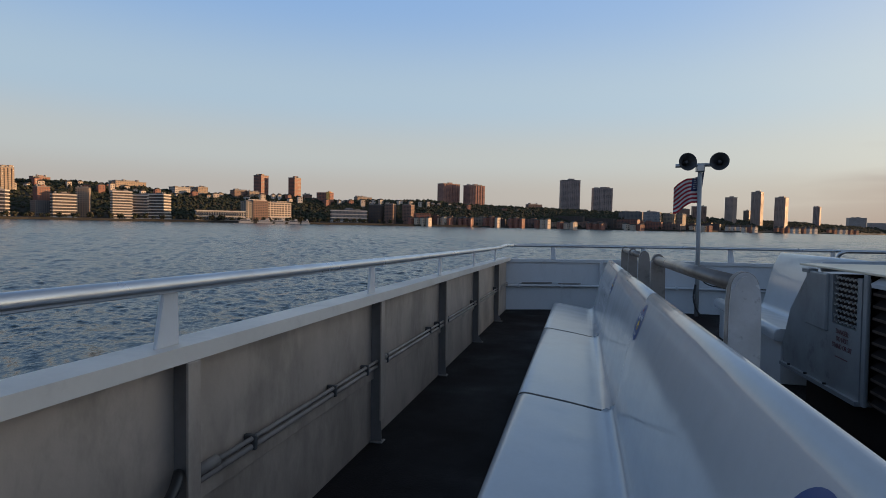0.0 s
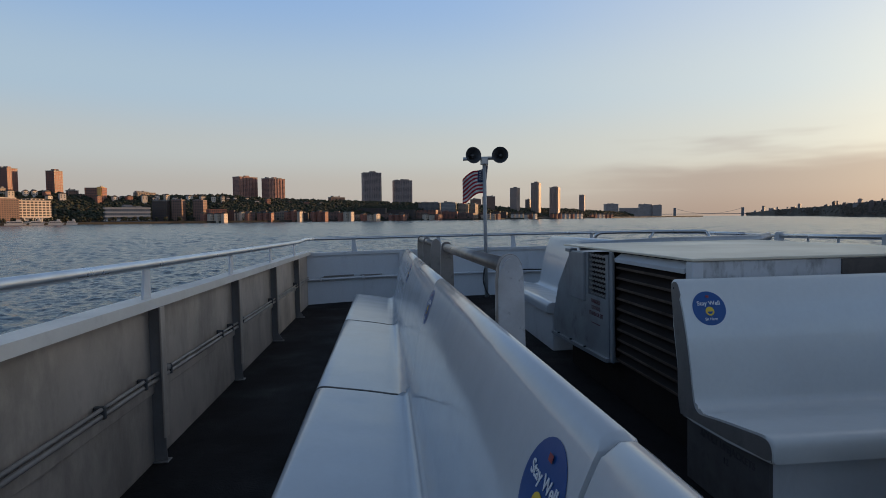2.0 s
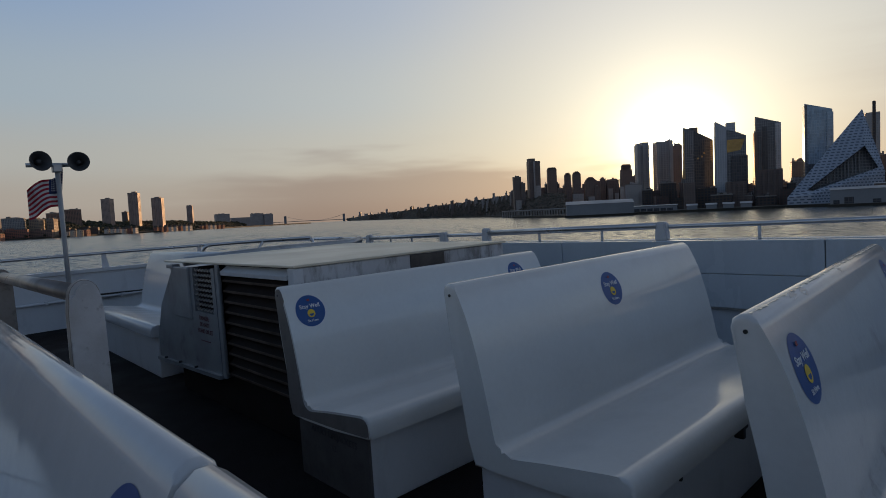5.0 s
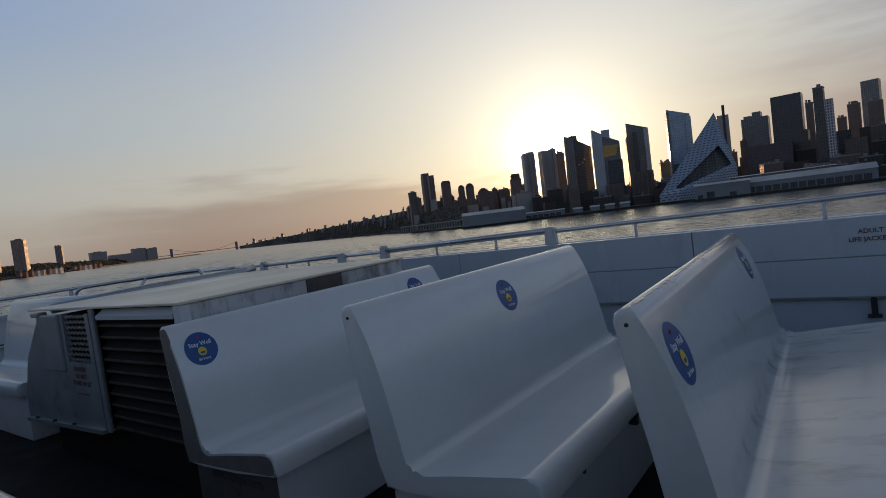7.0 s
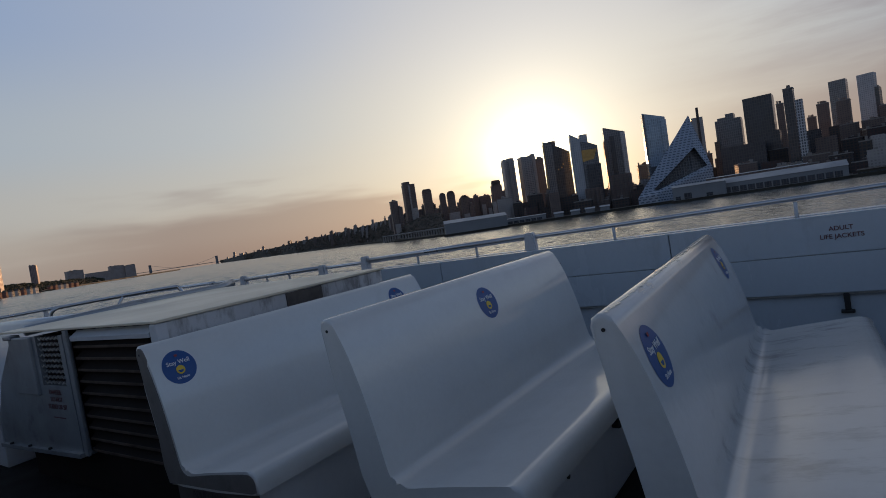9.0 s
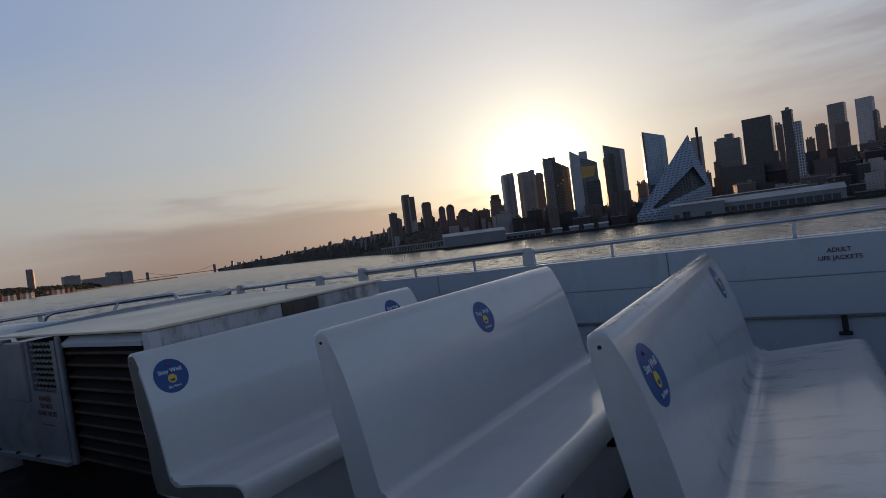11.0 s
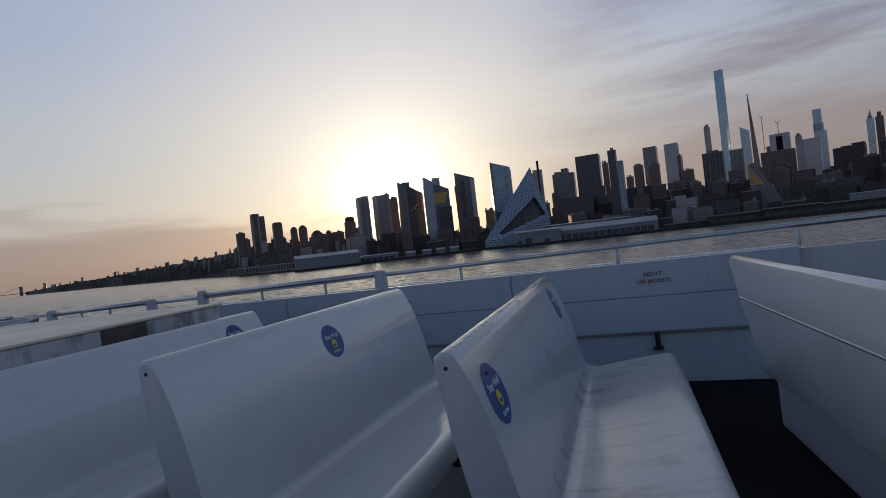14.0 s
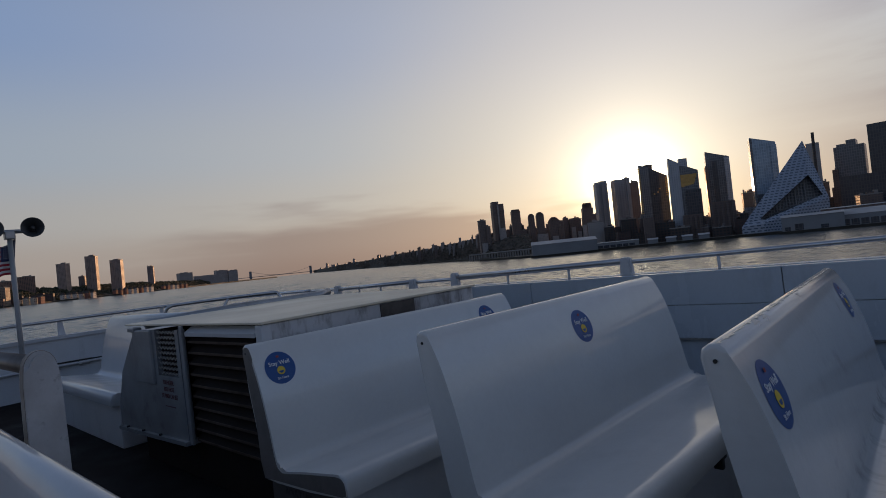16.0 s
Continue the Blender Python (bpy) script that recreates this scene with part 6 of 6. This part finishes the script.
tower("very slender blue glass tower", 97.03, 1280, 17, 291, F_GLASS, crown=0, turn=-24, thick=0.9)
tower("steel and glass lattice block", 97.8, 1000, 20.8, 101, F_SLATE, crown=0, turn=-8)
brace = empty("lattice_brace", at(97.8, 1000, -8))
for k in range(6):
    bm = bmesh.new()
    tube(bm, [(-9 + 6 * (k // 2 + (k % 2)), -0.5, 0), (-9 + 6 * (k // 2 + 1 - (k % 2)), -0.5, 108)], 0.45, 5)
    part("strut", bm, STEEL, brace)
tagged(brace, "crossed pale steel struts on a glass block", "struts")
tower("curved blue glass tower", 98.59, 1200, 16, 156, F_GLASS, crown=0, slant=9, turn=-8)


def needle():
    """A grey tower that tapers in many small steps, one edge upright."""
    b = empty("tapering_tower", at(99.3, 1280))
    bm = bmesh.new()
    for k in range(26):
        t = k / 26
        w = 15 * (1 - t) ** 0.9 + 1.0
        box(bm, -6.0, -6.0 + w, -6, 6, 238 * t, 238 * (t + 1 / 26))
    part("wall", bm, F_MAUVE, b)
    tagged(b, "grey tower that tapers in steps to a point", "building")


needle()
tower("broad grey gridded block", 100.9, 1000, 46, 89, F_UMBER, crown=0, turn=-6, thick=0.4, piers=7)


def framed_tower(az, d):
    """A grey box of a tower with a dark void through its upper storeys."""
    b = empty("building", at(az, d, -6))
    for x0, x1, z0, z1 in ((-14, -5, 0, 131), (4.5, 14, 0, 131), (-5, 4.5, 0, 104), (-5, 4.5, 127, 131)):
        bm = bmesh.new()
        box(bm, x0, x1, -9, 9, z0, z1)
        part("wall", bm, F_PALEGRID, b)
    bm = bmesh.new()
    box(bm, -5, 4.5, -6, 9, 104, 127)
    part("void", bm, DARK, b, "dark open storeys")
    bm = bmesh.new()
    box(bm, -20, -14, -7, 7, 0, 113)
    part("side_wing", bm, F_UMBER, b)
    return tagged(b, "grey tower under construction with dark open storeys", "building")


framed_tower(101.16, 1100)


def crane(az, d, z, h, label):
    c = empty("tower_crane", at(az, d))
    bm = bmesh.new()
    tube(bm, [(0, 0, z), (0, 0, z + h)], 0.5, 6)
    part("mast", bm, STEEL, c)
    for s in (-1, 1):
        bm = bmesh.new()
        tube(bm, [(0, 0, z + h), (3.4 * s, 0, z + h + 5)], 0.45, 6)
        part("jib", bm, STEEL, c)
    tagged(c, label, "crane")


crane(101.1, 1090, 131, 16, "tower crane on the roof of a grey tower")
crane(99.95, 1200, 0, 176, "tower crane beside the tapering tower")
tower("slim grey tower with a domed top", 102.5, 1080, 9.9, 113, F_STONE, crown=0, turn=-6, steps=((0, 0.85, 2), (0, 0.6, 4), (0, 0.3, 5.5)))
tower("white blank-walled office tower", 103.39, 1080, 26.5, 107, F_PALEGRID, crown=0, turn=-6)
tower("slim blue glass tower in three steps", 104.07, 1400, 22.5, 150, F_GLASS, crown=0, turn=-4, steps=((-0.1, 0.82, 17), (-0.13, 0.68, 45)))
tower("dark red brick stepped block", 105.9, 900, 36, 71, F_OXIDE, crown=0, turn=-6, steps=((0.3, 0.4, 3.5), (-0.1, 0.3, 1.5)), wings=((-0.42, 0.4, 0.66, F_OXIDE), (-0.3, 0.4, 0.8, F_OXIDE), (0.08, 0.2, 0.72, F_WHITEBAND)))
tower("pointed blue glass tower", 107.4, 1280, 11, 143, F_GLASS, crown=0, turn=-6, steps=((0.0, 0.7, 5), (0.05, 0.4, 10), (0.08, 0.15, 16)))
tower("grey gridded office tower", 108.0, 1290, 12, 146, F_UMBER, crown=0, turn=-6, steps=((0, 0.5, 8),))
tower("dark red block with white bands", 108.9, 830, 30, 65, F_OXIDE, crown=0, turn=-6, steps=((0.2, 0.4, 2.5),), wings=((0.02, 0.75, 0.86, F_WHITEBAND), (-0.1, 1.0, 0.42, F_SLATE)))
tower("dark brown city block", 111.5, 830, 30, 60, F_OXIDE, crown=0.3, turn=-6)


def terraced_gable():
    """A sloping block whose stepped gable has the low sun put into its amber colour."""
    b = empty("building", at(99.6, 700))
    bm = bmesh.new()
    prism(bm, [(-13, 0), (17, 0), (17, 16), (13, 24), (-8, 61), (-13, 58)], lambda u, v, w: (u, w, v), 14)
    part("wall", bm, F_SLATE, b)
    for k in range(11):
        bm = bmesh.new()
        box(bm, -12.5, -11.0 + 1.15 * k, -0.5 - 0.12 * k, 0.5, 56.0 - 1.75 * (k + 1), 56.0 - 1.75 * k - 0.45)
        part("glint_terrace", bm, F_GLINT if k % 2 else GLINT, b, "amber terrace, low sun in its colour" if k == 0 else "")
    return tagged(b, "sloping grey block with a stepped gable coloured as sunlit", "building")


terraced_gable()
city = random.Random(11)
for k in range(92):
    az = 64.0 + 52.0 * k / 91 + city.uniform(-0.3, 0.3)
    row = k % 3
    d = (620, 680, 760)[row] + city.uniform(-20, 30)
    top = (8, 17, 30)[row] + city.uniform(-4, 9) + (8 if az > 92 and row == 2 else 0)
    if az < 82:
        d += 60
        top *= 0.7
    tower("low brown and grey city block near the river", round(az, 2), round(d), round(city.uniform(10, 24), 1), round(top, 1), city.choice((F_DARK, F_UMBER, F_DARK, F_BLACK, F_OXIDE)), turn=round(city.uniform(-14, 20)), crown=city.choice((0, 0.3, 0.5)))

for k in range(44):
    az = 80.6 + 32.0 * k / 43 + city.uniform(-0.25, 0.25)
    d = city.uniform(830, 930)
    top = radians(city.uniform(2.3, 3.9)) * d + 1.3
    tower("brown city block among the towers", round(az, 2), round(d), round(city.uniform(11, 22), 1), round(top, 1), city.choice((F_DARK, F_UMBER, F_UMBER, F_OXIDE, F_BLACK)), turn=round(city.uniform(-12, 4)), crown=city.choice((0, 0.3, 0.5)), wings=((city.uniform(-0.4, 0.4), 0.4, city.uniform(0.6, 0.85), None),))
for k in range(14):
    az = 61.6 + 13.6 * k / 13 + city.uniform(-0.25, 0.25)
    d = city.uniform(720, 760)
    top = radians(city.uniform(1.0, 2.1)) * d + 1.3
    tower("grey and brown block between the slab towers", round(az, 2), round(d), round(city.uniform(12, 20), 1), round(top, 1), city.choice((F_UMBER, F_STONE, F_PIER, F_DARK)), turn=round(city.uniform(-6, 12)), crown=city.choice((0, 0.3)), wings=((city.uniform(-0.4, 0.4), 0.4, city.uniform(0.6, 0.85), None),))

for k in range(22):
    az = 50.2 + 12.0 * k / 21 + city.uniform(-0.2, 0.2)
    d = city.uniform(1010, 1080)
    top = radians(city.uniform(1.7, 2.75)) * d + 1.3
    tower("brown apartment block on the rise", round(az, 2), round(d), round(city.uniform(9, 17), 1), round(top, 1), city.choice((F_UMBER, F_UMBER, F_DARK)), turn=round(city.uniform(4, 14)), crown=city.choice((0, 0.3, 0.5)), steps=((city.uniform(-0.2, 0.2), 0.4, city.uniform(1.5, 4.0)),))


def shed(label, az, d, w, h, depth, material, roof_rise=3.0, roof=None, openings=True, turn=0.0):
    b = empty("pier_shed", at(az, d, turn))
    bm = bmesh.new()
    box(bm, -w / 2, w / 2, 0, depth, 2.0, h)
    part("wall", bm, material, b)
    bm = bmesh.new()
    prism(bm, [(-0.5, h), (depth + 0.5, h), (depth * 0.5, h + roof_rise)], lambda u, v, q: (-w / 2 - 0.5 + q, u, v), w + 1)
    part("roof", bm, roof or SHED, b)
    for k in range(int(w / 6) if openings else 0):
        bm = bmesh.new()
        x = -w / 2 + 3.5 + 6 * k
        box(bm, x - 2.5, x + 2.5, -0.2, 0.1, 2.4, h * 0.66)
        part("opening", bm, F_BLACK, b)
    bm = bmesh.new()
    box(bm, -w / 2 - 2, w / 2 + 2, -3, depth, -1, 2.0)
    part("pier_deck", bm, EARTH, b)
    return tagged(b, label, "pier shed")


shed("long white pier shed with dark openings", 86.0, 540, 88, 10.5, 30, SHED, 4.5, SHED_ROOF)
ticket = shed("white pier building with a wide door", 79.4, 536, 42, 13, 24, SHED, 2.0, SHED_ROOF, openings=False)
for x, w, z in ((-9, 6, 7.5), (8, 5, 4.5), (-17, 4, 4.5)):
    bm = bmesh.new()
    box(bm, x - w / 2, x + w / 2, -0.25, 0.1, 2.2, 2.0 + z * 0.7)
    part("door", bm, F_BLACK, ticket)
shed("upper storey of the white pier building", 84.0, 580, 80, 17.0, 20, F_UMBER, 1.0, SHED_ROOF, openings=False)
tower("pale plain-walled pier block", 92.6, 570, 13, 13, F_STONE, crown=0, turn=-6)
tower("pale stepped roofs behind the pier", 93.2, 660, 26, 24, F_STONE, crown=0, turn=-6, steps=((-0.2, 0.4, 3.5),), wings=((0.3, 0.4, 0.8, F_WHITEGRID), (-0.3, 0.3, 0.6, F_UMBER)))
tower("dark blue pier container stack", 94.6, 560, 17, 11, F_SLATE, crown=0, turn=-4)
for az, w, h in ((93.0, 34, 5), (97.0, 40, 8), (101.5, 42, 9), (106, 42, 8), (110.5, 44, 9)):
    shed("dark brown timber pier shed at the water", az, 540, w, h, 24, EARTH, 1.0, ROOF)
shed("long low white pier terrace with small windows", 108.5, 600, 62, 14, 10, SHED, 0.6, SHED_ROOF)
shed("pale grey sheet pier shed", 58.4, 548, 60, 12.0, 26, SHED, 3.2, SHED_ROOF, openings=False, turn=4)
shed("low pale pier terrace along the bank", 63.4, 590, 40, 7.5, 10, SHED, 0.8, SHED_ROOF)
for az in (66.6, 68.2, 69.6, 71.0):
    shed("small pale boathouse on the bank", az, 585, 9, 6.0, 8, SHED, 1.6, SHED_ROOF, openings=False)


def highway():
    b = empty("raised_highway", Matrix())
    pts = [Vector((d * math.sin(radians(a)), d * math.cos(radians(a)), WATER + 9)) for a, d in ((49, 860), (52, 740), (55, 690), (59, 670))]
    bm = bmesh.new()
    tube(bm, pts, 1.2, 6)
    part("deck", bm, CONCRETE, b)
    for k in range(36):
        t = k / 35 * 2.999
        q = pts[int(t)].lerp(pts[int(t) + 1], t % 1)
        bm = bmesh.new()
        box(bm, q.x - 0.7, q.x + 0.7, q.y - 0.7, q.y + 0.7, WATER, WATER + 9)
        part("pillar", bm, CONCRETE, b)
    tagged(b, "raised roadway on rows of pillars along the bank", "highway")


highway()


def moored_boat(az, d, w):
    b = empty("moored_ferry", at(az, d))
    bm = bmesh.new()
    prism(bm, [(-w / 2, 0), (w / 2 - 2, 0), (w / 2, 2.5), (-w / 2, 2.5)], lambda u, v, q: (u, q, v), 7)
    part("hull", bm, HOUSE_W, b)
    bm = bmesh.new()
    box(bm, -w * 0.4, w * 0.3, 1, 6, 2.5, 5.5, 0.3)
    part("cabin", bm, HOUSE_W, b)
    bm = bmesh.new()
    box(bm, -w * 0.38, w * 0.28, 0.9, 1.1, 3.4, 4.4)
    part("window_band", bm, F_BLACK, b)
    bm = bmesh.new()
    box(bm, w * 0.02, w * 0.24, 2, 5, 5.5, 8.0, 0.3)
    part("wheelhouse", bm, HOUSE_W, b)
    tagged(b, "small white ferry moored at the far pier", "boat", "moored ferries")


for az, w in ((-33.0, 24), (-31.3, 26), (-29.9, 18), (-28.6, 20), (-27.5, 15)):
    moored_boat(az, 990, w)
